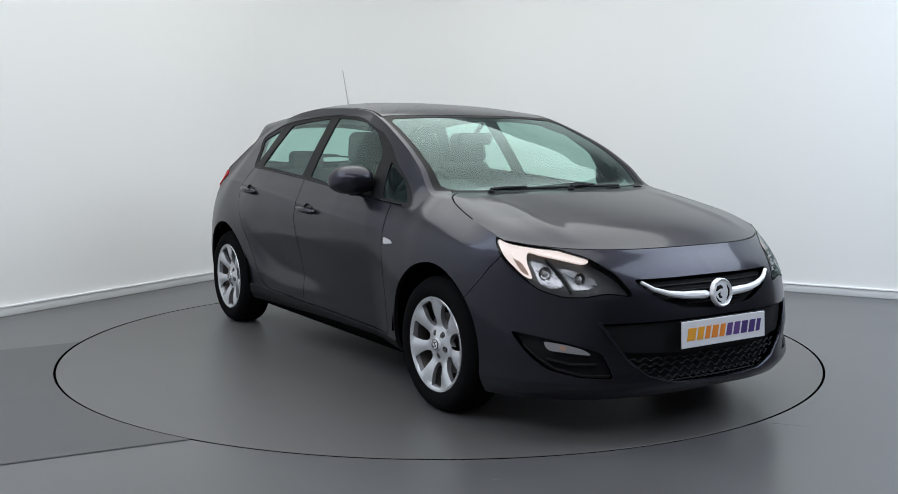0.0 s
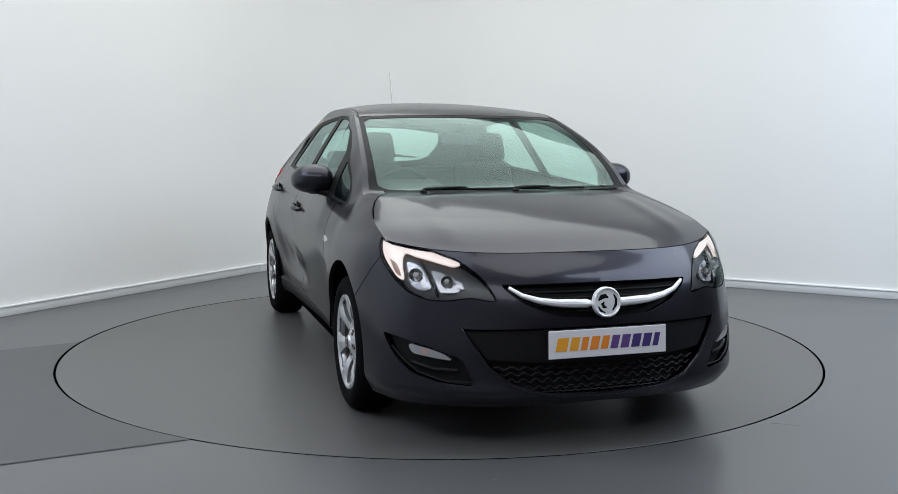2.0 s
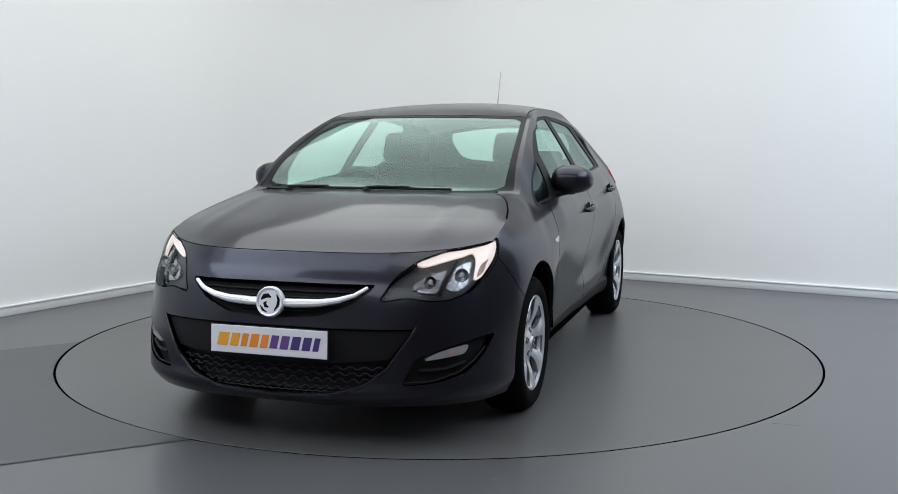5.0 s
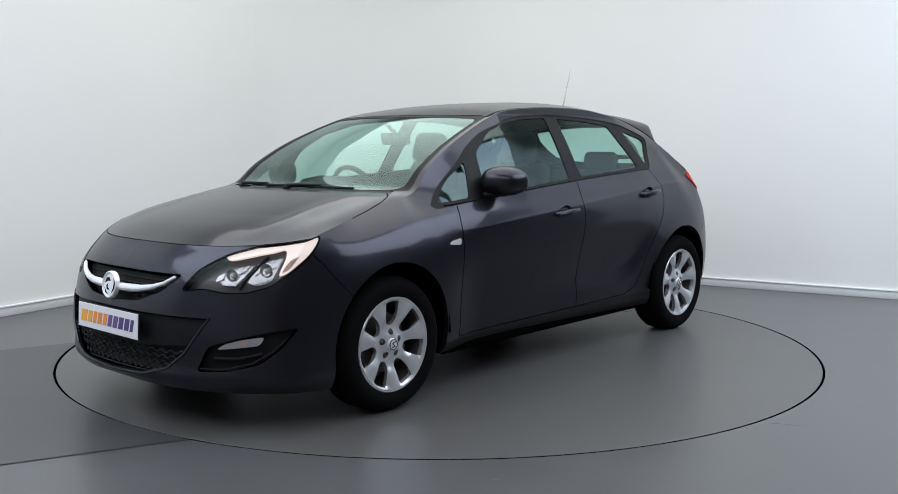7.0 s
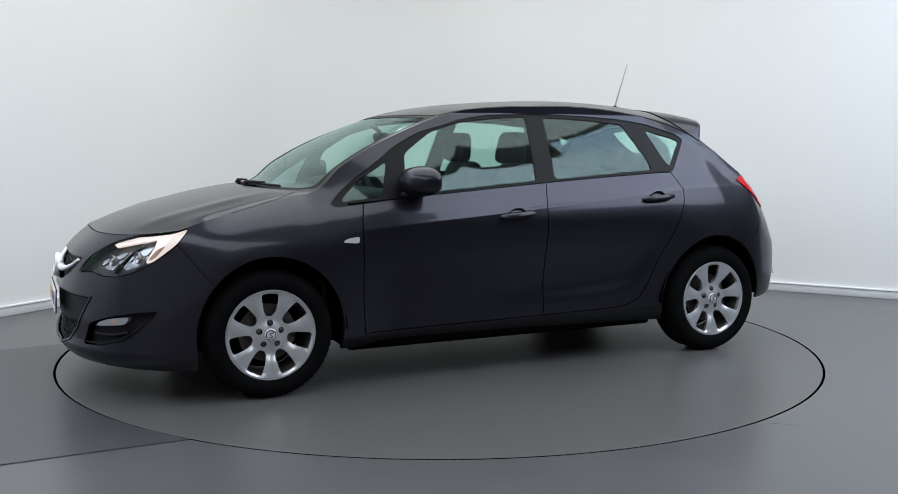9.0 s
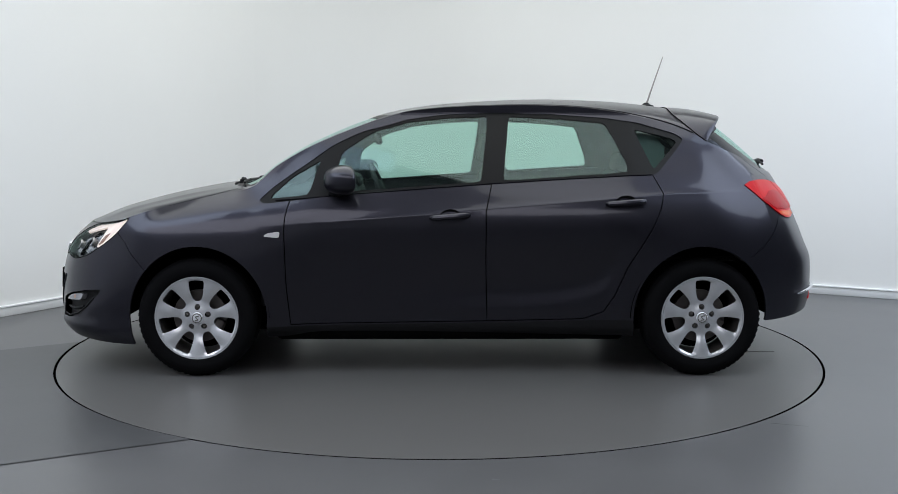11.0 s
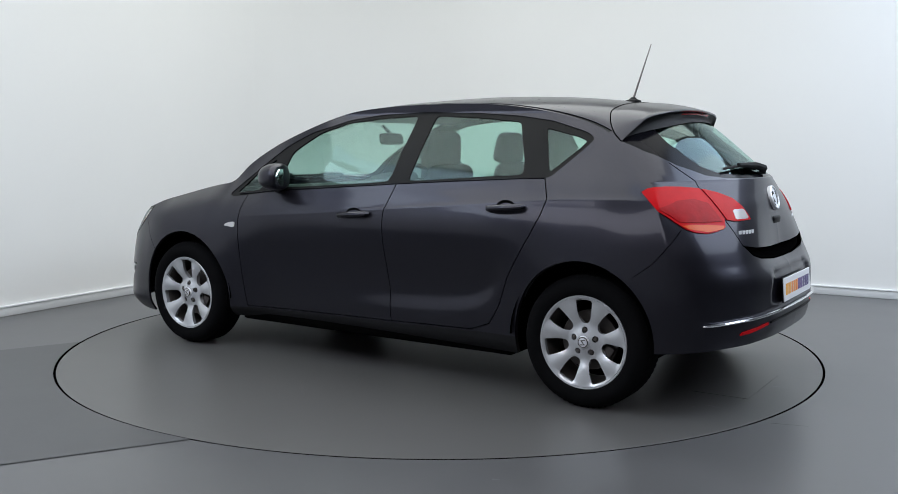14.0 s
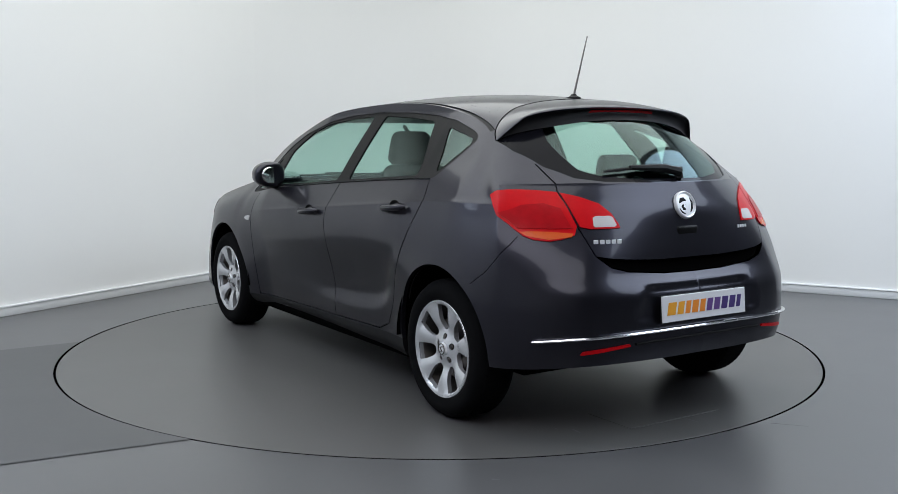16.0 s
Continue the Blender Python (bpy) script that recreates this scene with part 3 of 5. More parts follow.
BUMPER_LINE = [(1.015, 0.765), (1.097, 0.715), (1.204, 0.605), (1.285, 0.525)]
FRONT_BUMPER = [(-0.1, 0.0), (-0.1, 0.9), (1.0, 0.9)] + BUMPER_LINE + [(1.36, 0.40), (1.40, 0.0)]
HATCH_LINE = [(4.835, 1.10), (4.850, 1.035), (4.945, 0.886), (5.024, 0.778), (5.102, 0.728), (5.188, 0.708), (5.40, 0.690), (5.62, 0.686)]
HATCH = HATCH_LINE + [(5.7, 0.686), (5.7, 1.2), (4.835, 1.2)]
# where the tailgate curls under: its shade and the gap, drawn as black
HATCH_SHADE = HATCH_LINE[3:] + [(5.7, 0.686), (5.7, 0.746), (5.62, 0.746), (5.40, 0.747), (5.20, 0.757), (5.11, 0.765)]
REAR_BUMPER_LINE = [(4.44, 0.645), (4.52, 0.70), (4.60, 0.775), (4.675, 0.855)]
REAR_BUMPER = [(4.40, 0.0), (4.40, 0.62)] + REAR_BUMPER_LINE + [(4.78, 0.80), (4.93, 0.80)] + HATCH_LINE[3:] + [(5.7, 0.686), (5.7, 0.0)]
SILL = [(1.60, 0.0), (1.72, 0.262), (1.995, 0.266), (3.04, 0.283), (3.56, 0.296), (3.9, 0.30), (3.95, 0.0)]
gaps = [FRONT_DOOR[:6], FRONT_DOOR[5:9] + [FRONT_DOOR[9]], REAR_DOOR[3:12], FRONT_DOOR[5:7], BUMPER_LINE, HATCH_LINE, REAR_BUMPER_LINE]

regions = [("glass_fq", FRONT_QUARTER), ("glass_f", FRONT_GLASS), ("glass_r", REAR_GLASS), ("glass_rq", REAR_QUARTER), ("trim", DLO),
           ("hole", FRONT_ARCH), ("hole", REAR_ARCH), ("head", HEADLAMP), ("reverse", REVERSE), ("amber_in", TAIL_AMBER), ("tail_in", TAIL_IN), ("tail_out", TAIL_OUT)]
regions += [("gap%d" % i, strip(g, 0.0034 if i in (4, 6) else 0.0055)) for i, g in enumerate(gaps)]
regions += [("grille", GRILLE), ("lower", LOWER_GRILLE), ("fog", FOG), ("door_f", FRONT_DOOR), ("door_r", REAR_DOOR), ("bumper_f", FRONT_BUMPER),
            ("hatch_low", HATCH_SHADE), ("hatch", HATCH), ("bumper_r", REAR_BUMPER), ("sill", SILL)]
ss = np.linspace(0, LENGTH, 220)
outline = [(q, float(BOTTOM(q))) for q in ss] + [(q, float(top_edge(np.array(q))[2]) + 0.004 * (15.02 < BT(q) < 15.5)) for q in ss[::-1]]
crease_line = [(q, float(np.interp(-BX(q), [-1.0, 0.0, 1.2, 1.6], [0.800, 0.880, 0.978, 0.985]))) for q in np.linspace(s_at(0.95), s_at(-1.70), 90)]
uv, tri, tag = cut_sheet(outline, regions, 0.022, lines=[[(q, z + dz) for q, z in crease_line] for dz in (-0.012, -0.006, 0.0, 0.006, 0.012, 0.054)])
P_low, N_low = mapped(low_skin, uv)


# rounded shoulder where upper and lower skin meet, on the fender and behind the rear doors: normals of the two blend towards the joint
_q = np.linspace(1.5, 16.0, 400)
_sq = np.interp(_q, BT(ss), ss)
_edge = top_edge(_sq)
_joint = mapped(low_skin, np.stack([_sq, _edge[:, 2] - 0.004], 1))[1]
_upper = mapped(lambda k, v: top_skin(k, v), np.stack([np.where(_q > 15, 13.99, np.clip(_q - 1, 0, 13.99)), np.where(_q > 15, np.clip(16 - _q, 0.005, 1), 0.995)], 1), 0.003)[1]
_upper *= np.sign(np.sum(_upper * _joint, 1))[:, None]
_joint = _joint + _upper
_joint /= np.linalg.norm(_joint, axis=1)[:, None]


def soften(n, q, d, reach):
    w = np.clip(1 - d / reach, 0, 1)
    w = (w * w * (3 - 2 * w) * np.interp(q, [1.7, 2.4, 4.3, 4.8, 11.6, 12.6, 15.0, 15.25], [0, 1, 1, 0, 0, 1, 1, 0]))[:, None]
    e = np.stack([np.interp(q, _q, _joint[:, i]) for i in range(3)], 1)
    n = n * (1 - w) + e * w
    return n / np.linalg.norm(n, axis=1)[:, None]


N_low = soften(N_low, BT(uv[:, 0]), top_edge(uv[:, 0])[:, 2] - uv[:, 1], 0.13)


def low(name):
    ids = [i for i, r in enumerate(regions) if r[0] == name] if name else [-1]
    return (P_low, N_low, tri[np.isin(tag, ids)])


def both(name):
    return [low(name), mirrored(low(name))]


# fender and rear quarter: what is left, split at the front door
rest = low("")
cx = P_low[rest[2]].mean(1)[:, 0]
fender_sheet = (P_low, N_low, rest[2][cx > 0.84])
quarter_sheet = (P_low, N_low, rest[2][cx <= 0.84])

# upper skin: v across, k along
TOPV, TOPK = 0.7, 0.25


def upper(a, b):
    v, k = a / TOPV, b / TOPK
    q = top_skin(k, v)
    q[..., 1] *= np.sign(v)
    return q


def top_outline(pairs):
    half = [(v * TOPV, k * TOPK) for k, v in pairs]
    return half + [(-a, b) for a, b in half[::-1] if a > 1e-6]


BONNET_EDGE = [(-0.2, 0.991), (1.5, 0.991), (2.1, 0.975), (2.7, 0.945), (3.2, 0.905), (3.52, 0.860), (3.66, 0.825)]
BONNET = top_outline([(-0.2, 0.0)] + BONNET_EDGE + [(3.62, 0.80), (3.46, 0.5), (3.40, 0.0)])
COWL = top_outline([(3.40, 0.0), (3.46, 0.5), (3.62, 0.80), (3.70, 0.86), (3.84, 0.86), (3.80, 0.80), (3.68, 0.5), (3.62, 0.0)])
SCREEN = top_outline([(3.72, 0.0), (3.78, 0.5), (3.92, 0.78), (4.02, 0.85), (4.20, 0.895), (5.0, 0.915), (6.72, 0.930), (6.86, 0.88), (6.90, 0.5), (6.90, 0.0)])
SCREEN_TRIM = top_outline([(3.60, 0.0), (3.66, 0.5), (3.78, 0.80), (3.95, 0.955), (5.0, 0.962), (6.95, 0.972), (7.0, 0.90), (7.0, 0.5), (7.0, 0.0)])
BACK = top_outline([(12.75, 0.0), (12.75, 0.66), (12.95, 0.675), (13.25, 0.68), (13.5, 0.645), (13.75, 0.59), (13.86, 0.50), (13.92, 0.30), (13.935, 0.0)])
BACK_TRIM = top_outline([(12.55, 0.0), (12.55, 0.955), (12.75, 0.970), (12.92, 0.950), (13.25, 0.895), (13.42, 0.84), (13.67, 0.765), (13.90, 0.63), (13.97, 0.48), (13.985, 0.25), (13.985, 0.0)])
GATE_TOP = top_outline([(12.5, 0.0), (12.5, 0.97), (12.75, 0.978), (13.25, 0.905), (13.69, 0.770), (14.2, 0.70), (14.2, 0.0)])
GATE_GAP = [(v * TOPV, k * TOPK) for k, v in ((13.60, 0.7965), (14.02, 0.728), (14.02, 0.738), (13.60, 0.806))]
DITCH = [(v * TOPV, k * TOPK) for k, v in ((6.9, 0.958), (12.3, 0.952), (12.3, 0.985), (6.9, 0.985))]
ROOF = top_outline([(7.0, 0.0), (7.0, 0.958), (12.35, 0.955), (12.35, 0.0)])
EDGE_LINE = [(v * TOPV, k * TOPK) for k, v in BONNET_EDGE[1:]] + [((v + 0.0085) * TOPV, (k + 0.006) * TOPK) for k, v in BONNET_EDGE[:0:-1]]
BONNET_FRONT = top_outline([(-0.1, 0.0), (-0.1, 0.991), (0.030, 0.991), (0.030, 0.0)])
top_regions = [("front_gap", BONNET_FRONT), ("edge_gap", EDGE_LINE), ("edge_gap", [(-a, b) for a, b in EDGE_LINE]), ("bonnet", BONNET), ("cowl", COWL), ("screen", SCREEN), ("screen_trim", SCREEN_TRIM), ("gate_gap", GATE_GAP), ("gate_gap", [(-a, b) for a, b in GATE_GAP]), ("back", BACK), ("back_trim", BACK_TRIM), ("gate", GATE_TOP),
               ("ditch", DITCH), ("ditch", [(-a, b) for a, b in DITCH]), ("roof", ROOF)]
tuv, ttri, ttag = cut_sheet([(-TOPV, 0), (TOPV, 0), (TOPV, 14 * TOPK), (-TOPV, 14 * TOPK)], top_regions, 0.03)
P_top, N_top = mapped(upper, tuv)
_v, _k = np.abs(tuv[:, 0]) / TOPV, tuv[:, 1] / TOPK
_flip = np.where(tuv[:, :1] < 0, [[1, -1, 1]], [[1, 1, 1]])
_rear = (14 - _k) * 0.38 < (1 - _v) * 0.65
N_top = soften(N_top * _flip, np.where(_rear, 16 - np.clip(_v, 0, 1), np.clip(_k + 1, 0, 15)), np.where(_rear, (14 - _k) * 0.38, (1 - _v) * 0.65), 0.10) * _flip


def top(name):
    ids = [i for i, r in enumerate(top_regions) if r[0] == name] if name else [-1]
    return (P_top, N_top, ttri[np.isin(ttag, ids)])


piece("bonnet", [top("bonnet")], PAINT, car, depth=0.0, lip=0.012)
piece("roof", [top("roof")], PAINT, car, lip=0.01)
piece("windscreen_cowl", [top("cowl")], BLACK_PLASTIC, car, depth=-0.012, lip=0.01)
piece("windscreen", [top("screen")], SCREEN_GLASS, car, "green-tinted windscreen glass", depth=-0.004)
piece("windscreen_trim", [top("screen_trim")], GLOSS_BLACK, car, depth=-0.002)
piece("rear_window_trim", [top("back_trim")], FRIT, car, "black border of the rear window", depth=-0.004)
ditch = top("ditch")
for side in (1, -1):
    piece("roof_trim", [(P_top, N_top, ditch[2][side * P_top[ditch[2]].mean(1)[:, 1] > 0])], BLACK_PLASTIC, car, "black roof joint strip", depth=-0.006)
tailgate = piece("tailgate", [top("gate")] + both("hatch"), PAINT, car, lip=0.012)
piece("rear_window", [top("back")], GLASS, tailgate, "green-tinted rear window", depth=-0.004)
# sunk black band for the shade under the tailgate's lower edge
piece("tailgate_lower_trim", both("hatch_low"), GAP, tailgate, depth=-0.022, lip=-0.022)
pillar = top("")
crest = (P_top, N_top, pillar[2][P_top[pillar[2]].mean(1)[:, 2] < 0.985])
for side in (1, -1):
    piece("fender_crest", [(P_top, N_top, crest[2][side * P_top[crest[2]].mean(1)[:, 1] > 0])], PAINT, car)
pillar = (P_top, N_top, pillar[2][P_top[pillar[2]].mean(1)[:, 2] >= 0.985])
piece("pillar", [(P_top, N_top, pillar[2][P_top[pillar[2]].mean(1)[:, 1] > 0])], PAINT, car, lip=0.01)
piece("pillar", [(P_top, N_top, pillar[2][P_top[pillar[2]].mean(1)[:, 1] < 0])], PAINT, car, lip=0.01)
bumper = piece("front_bumper", both("bumper_f"), PAINT, car, lip=0.012)
rear_bumper = piece("rear_bumper", both("bumper_r"), PAINT, car, lip=0.012)
piece("shut_line", [top("front_gap")], GAP, car, depth=-0.010)
edge_gap, gate_gap = top("edge_gap"), top("gate_gap")
for side in (1, -1):
    piece("shut_line", [(P_top, N_top, gate_gap[2][side * P_top[gate_gap[2]].mean(1)[:, 1] > 0])], GAP, car, depth=-0.008)
    piece("shut_line", [(P_top, N_top, edge_gap[2][side * P_top[edge_gap[2]].mean(1)[:, 1] > 0])], GAP, car, depth=-0.010)
for i in range(len(gaps)):
    for sheet in both("gap%d" % i):
        piece("shut_line", [sheet], GAP, car, depth=-0.010)
upper_grille = piece("upper_grille", both("grille"), GLOSS_BLACK, car, "black upper grille", depth=-0.035, lip=-0.034)
lower_grille = piece("lower_grille", both("lower"), BLACK_PLASTIC, car, "black lower grille", depth=-0.045, lip=-0.044)

HUB_Y = 0.872


def wheel_at(x, side):
    """Wheel in its own space: axis z outwards."""
    w = new("wheel")
    w.parent = car
    w.matrix_local = Matrix.Translation((x, side * HUB_Y, 0.315)) @ pose(0, 0, 0, -90 * side, 0, 0)
    # tyre
    prof = [(0.208, -0.008), (0.225, 0.006), (0.255, 0.016), (0.280, 0.014), (0.298, 0.002), (0.308, -0.014), (0.314, -0.03), (0.316, -0.06), (0.3165, -0.095), (0.316, -0.13), (0.314, -0.16),
            (0.305, -0.18), (0.28, -0.196), (0.24, -0.2), (0.21, -0.19)]
    t = lathe(prof, 72)
    tyre = part("tyre", t, RUBBER, w)
    tr = bmesh.new()
    for i in range(64):
        a = 2 * math.pi * i / 64
        for h, l in ((-0.048, 0.04), (-0.095, 0.035), (-0.142, 0.04)):
            box((0.010, 0.017, l), (0.3113 * math.cos(a + h), 0.3113 * math.sin(a + h), h), (0, 0, math.degrees(a + h)), bm=tr)
    part("tread", tr, RUBBER, w, smooth=False)
    # rim
    windows = []
    for i in range(7):
        a = math.radians(-90 + 360 / 7 * i)
        half = [(0.086, 0.0), (0.091, 0.015), (0.106, 0.027), (0.133, 0.0335), (0.165, 0.0385), (0.192, 0.0405), (0.2015, 0.034)]
        ring = [(r, h) for r, h in half] + [(r, -h) for r, h in half[:0:-1]]
        windows.append(("hole", [(r * math.cos(a) - h * math.sin(a), r * math.sin(a) + h * math.cos(a)) for r, h in rounded(ring, rounds=1)]))
    bolts = []
    for i in range(5):
        a = math.radians(-90 + 72 * i)
        bolts.append(("hole", [(0.057 * math.cos(a) + 0.0150 * math.cos(b), 0.057 * math.sin(a) + 0.0150 * math.sin(b)) for b in np.linspace(0, 2 * math.pi, 14, endpoint=False)]))
    uv, tri, tag = cut_sheet([(0.212 * math.cos(a), 0.212 * math.sin(a)) for a in np.linspace(0, 2 * math.pi, 90, endpoint=False)], windows + bolts, 0.011, 0.008)

    def dish(a, b):
        r = np.hypot(a, b)
        ang = np.arctan2(b, a)
        crown = 0.5 + 0.5 * np.cos(7 * (ang + math.pi / 2 - math.pi / 7))
        fade = np.clip((r - 0.08) / 0.05, 0, 1) * np.clip((0.212 - r) / 0.02, 0, 1)
        h = -0.006 - 0.018 * np.exp(-((r - 0.085) / 0.04)**2) + 0.012 * (r / 0.21)**2 - 0.016 * (1 - crown) * fade
        return np.stack([a, b, h], -1)
    P, N = mapped(dish, uv, 0.0015)
    f = tri[tag == -1]
    rim = piece("rim", [(P, N, f)], ALLOY, w, lip=0.028)
    bm = lathe([(0.206, -0.03), (0.209, -0.004), (0.214, 0.006), (0.220, 0.007), (0.2235, 0.002), (0.2235, -0.012)], 72)
    part("rim_lip", bm, ALLOY, w)
    bm = lathe([(0.205, -0.028), (0.196, -0.05), (0.19, -0.10), (0.195, -0.17)], 60)
    part("barrel", bm, DARK_METAL, w)
    bm = lathe([(0.001, 0.004), (0.020, 0.003), (0.027, 0.0), (0.030, -0.008), (0.031, -0.03)], 32)
    part("centre_cap", bm, SATIN_CHROME, w)
    bm = lathe([(0.0215, 0.0032), (0.0235, 0.0065), (0.0262, 0.002)], 32)
    tube([(0.010, 0.012, 0.005), (-0.008, 0.010, 0.005), (0.008, -0.008, 0.005), (-0.011, -0.012, 0.005)], 0.003, 6, bm)
    part("cap_emblem", bm, DARK_METAL, w)
    for i in range(5):
        a = math.radians(-90 + 72 * i)
        bm = lathe([(0.001, -0.003), (0.007, -0.004), (0.0105, -0.008), (0.0105, -0.03)], 6)
        bm.transform(pose(0.057 * math.cos(a), 0.057 * math.sin(a), -0.010))
        part("wheel_bolt", bm, DARK_METAL, w)
    bm = lathe([(0.03, -0.085), (0.085, -0.085), (0.14, -0.075), (0.142, -0.075), (0.142, -0.095), (0.03, -0.095)], 48)
    part("brake_disc", bm, DARK_METAL, w)
    bm = box((0.09, 0.05, 0.06), (0.11 * math.cos(2.6), 0.11 * math.sin(2.6), -0.08), (0, 0, math.degrees(2.6) + 90), 0.01)
    part("brake_caliper", bm, DARK_METAL, w)
    bm = lathe([(0.001, -0.17), (0.19, -0.17)], 40)
    part("hub_back", bm, GAP, w)
    return w


for side in (1, -1):
    pick = (lambda n: low(n)) if side > 0 else (lambda n: mirrored(low(n)))
    flip = (lambda q: q) if side > 0 else mirrored
    piece("fender", [flip(fender_sheet)], PAINT, car, lip=0.02)
    piece("body_side", [flip(quarter_sheet)], PAINT, car, lip=0.02)
    piece("sill", [pick("sill")], BLACK_PLASTIC, car, lip=0.02)
    for kind, glasses in (("front", ("glass_f",)), ("rear", ("glass_r",))):
        door = piece(kind + "_door", [pick("door_" + kind[0])], PAINT, car, lip=0.012)
        for g in glasses:
            piece("door_window", [pick(g)], GLASS, door, "green-tinted side window", depth=-0.008)
        # handle with its recess
        hx, hz = ((0.005, 0.858), (-0.924, 0.930))[kind == "rear"]
        s0 = s_at(hx)
        c, n = (q[0] for q in mapped(low_skin, np.array([[s0, hz]])))
        tilt = math.degrees(math.atan2(0.035, 0.44))
        m = Matrix.Translation((c[0], side * c[1], c[2])) @ pose(0, 0, 0, 0, tilt, 0) @ Matrix.Diagonal((1, side, 1, 1))
        bm = tube([(0.10, 0.006, 0), (0.09, 0.020, 0), (0.05, 0.031, 0), (0, 0.034, 0), (-0.06, 0.032, 0), (-0.092, 0.022, 0), (-0.102, 0.004, 0)], [0.010, 0.014, 0.0155, 0.016, 0.0155, 0.014, 0.010], 10, flat=1.0)
        bm.transform(m)
        handle = part("door_handle", bm, PAINT, door)
        bm = lathe([(0.001, -0.012), (0.03, -0.009), (0.05, 0.0025), (0.053, 0.003)], 28)
        bm.transform(m @ pose(0, 0, 0.004) @ pose(0, 0, 0, -90, 0, 0) @ Matrix.Diagonal((1.0, 0.62, 1, 1)))
        part("handle_recess", bm, GLOSS_BLACK, door)
    piece("quarter_window", [pick("glass_fq")], DARK_GLASS, car, "small tinted front quarter window", depth=-0.008)
    piece("quarter_window", [pick("glass_rq")], GLASS, car, "small tinted rear quarter window", depth=-0.008)
    piece("window_trim", [pick("trim")], GLOSS_BLACK, car, "black window surround and pillars", depth=-0.004, lip=0.01)
    # thin bar added to catch the highlight of the body's edge below the windows
    belt = [low_skin(np.array(q), np.array(h)) for q, h in resample([(1.93, 0.936), (2.348, 0.974), (3.064, 1.025), (3.41, 1.047), (3.79, 1.068), (3.93, 1.072)], 0.04)]
    part("belt_moulding", tube([(q[0], side * (q[1] + 0.001), q[2]) for q in belt], 0.0038, 8), FRIT, car, "glossy black strip under the windows")
    # head lamp: housing, lens, reflectors
    lamp = piece("headlamp", [pick("head")], LAMP_GREY, car, "clear headlamp with lit sidelight", depth=-0.040, lip=-0.037)
    piece("lamp_lens", [pick("head")], LENS, lamp, depth=0.001)
    # tail lamps
    lampr = piece("tail_lamp", [pick("tail_out")], RED_LENS, car, "red and amber tail lamp", depth=0.006, lip=0.02)
    piece("tail_indicator", [pick("amber_in")], AMBER_LENS, lampr, depth=0.007, lip=0.02)
    inner = piece("tail_lamp_inner", [pick("tail_in")], RED_LENS, car, "red inner tail lamp", depth=0.006, lip=0.02)
    piece("reversing_lamp", [pick("reverse")], CLEAR_LENS, inner, depth=0.007, lip=0.02)
    fog = piece("fog_recess", [pick("fog")], BLACK_PLASTIC, car, "black fog lamp recess", depth=-0.035, lip=-0.034)
    for x in (1.3425, -1.3425):
        wheel_at(x, side)
        bm = bmesh.new()
        prof = arc(0, 0, 0.385, 0, 180, 30)
        a = [bm.verts.new((x + q[0], side * (min(0.885, float(BY(s_at(x + q[0]))) - 0.022)), 0.315 + q[1])) for q in prof]
        b = [bm.verts.new((x + q[0], side * 0.60, 0.315 + q[1])) for q in prof]
        for i in range(len(prof) - 1):
            bm.faces.new((a[i], a[i + 1], b[i + 1], b[i]))
        bm.faces.new(b)
        part("wheel_arch_liner", bm, GAP, car)
# floor pan
bm = box((3.3, 1.20, 0.12), (0.06, 0, 0.26), bevel=0.02)
for q in [box((1.86, 1.62, 0.06), (0.0, 0, 0.215), bevel=0.02)]:
    me = bpy.data.meshes.new("pan")
    q.to_mesh(me)
    bm.from_mesh(me)
part("underbody", bm, GAP, car)


# ---- the car's small parts ----
def skin_point(s, z, out=0.0):
    p, n = mapped(low_skin, np.array([[s, z]]))
    return Vector(p[0] + n[0] * out), Vector(n[0])


def patch(name, outline, mat, parent, label="", depth=0.0, lip=0.0, side=1, step=0.02, double=False):
    """A piece laid on the lower skin, within an outline in (length, height)."""
    uv, tri, tag = cut_sheet(outline, [], step, 0.012)
    uv[:, 1] = np.minimum(uv[:, 1], top_edge(uv[:, 0])[:, 2] - 0.004)
    P, N = mapped(low_skin, uv)
    sheet = (P, N, tri[tag == -1])
    sheets = [sheet, mirrored(sheet)] if double else [sheet if side > 0 else mirrored(sheet)]
    return piece(name, sheets, mat, parent, label, depth, lip)


def skin_line(points, out=0.0, step=0.03, side=1):
    res = []
    for s, z in resample(points, step):
        p, n = skin_point(s, z, out)
        res.append((p.x, p.y * side, p.z))
    return res


def flip_y(bm, side):
    if side < 0:
        bm.transform(Matrix.Diagonal((1, -1, 1, 1)))
    return bm


by_name = {}
for ob in car.children_recursive:
    by_name.setdefault(ob.name.split(".")[0], []).append(ob)

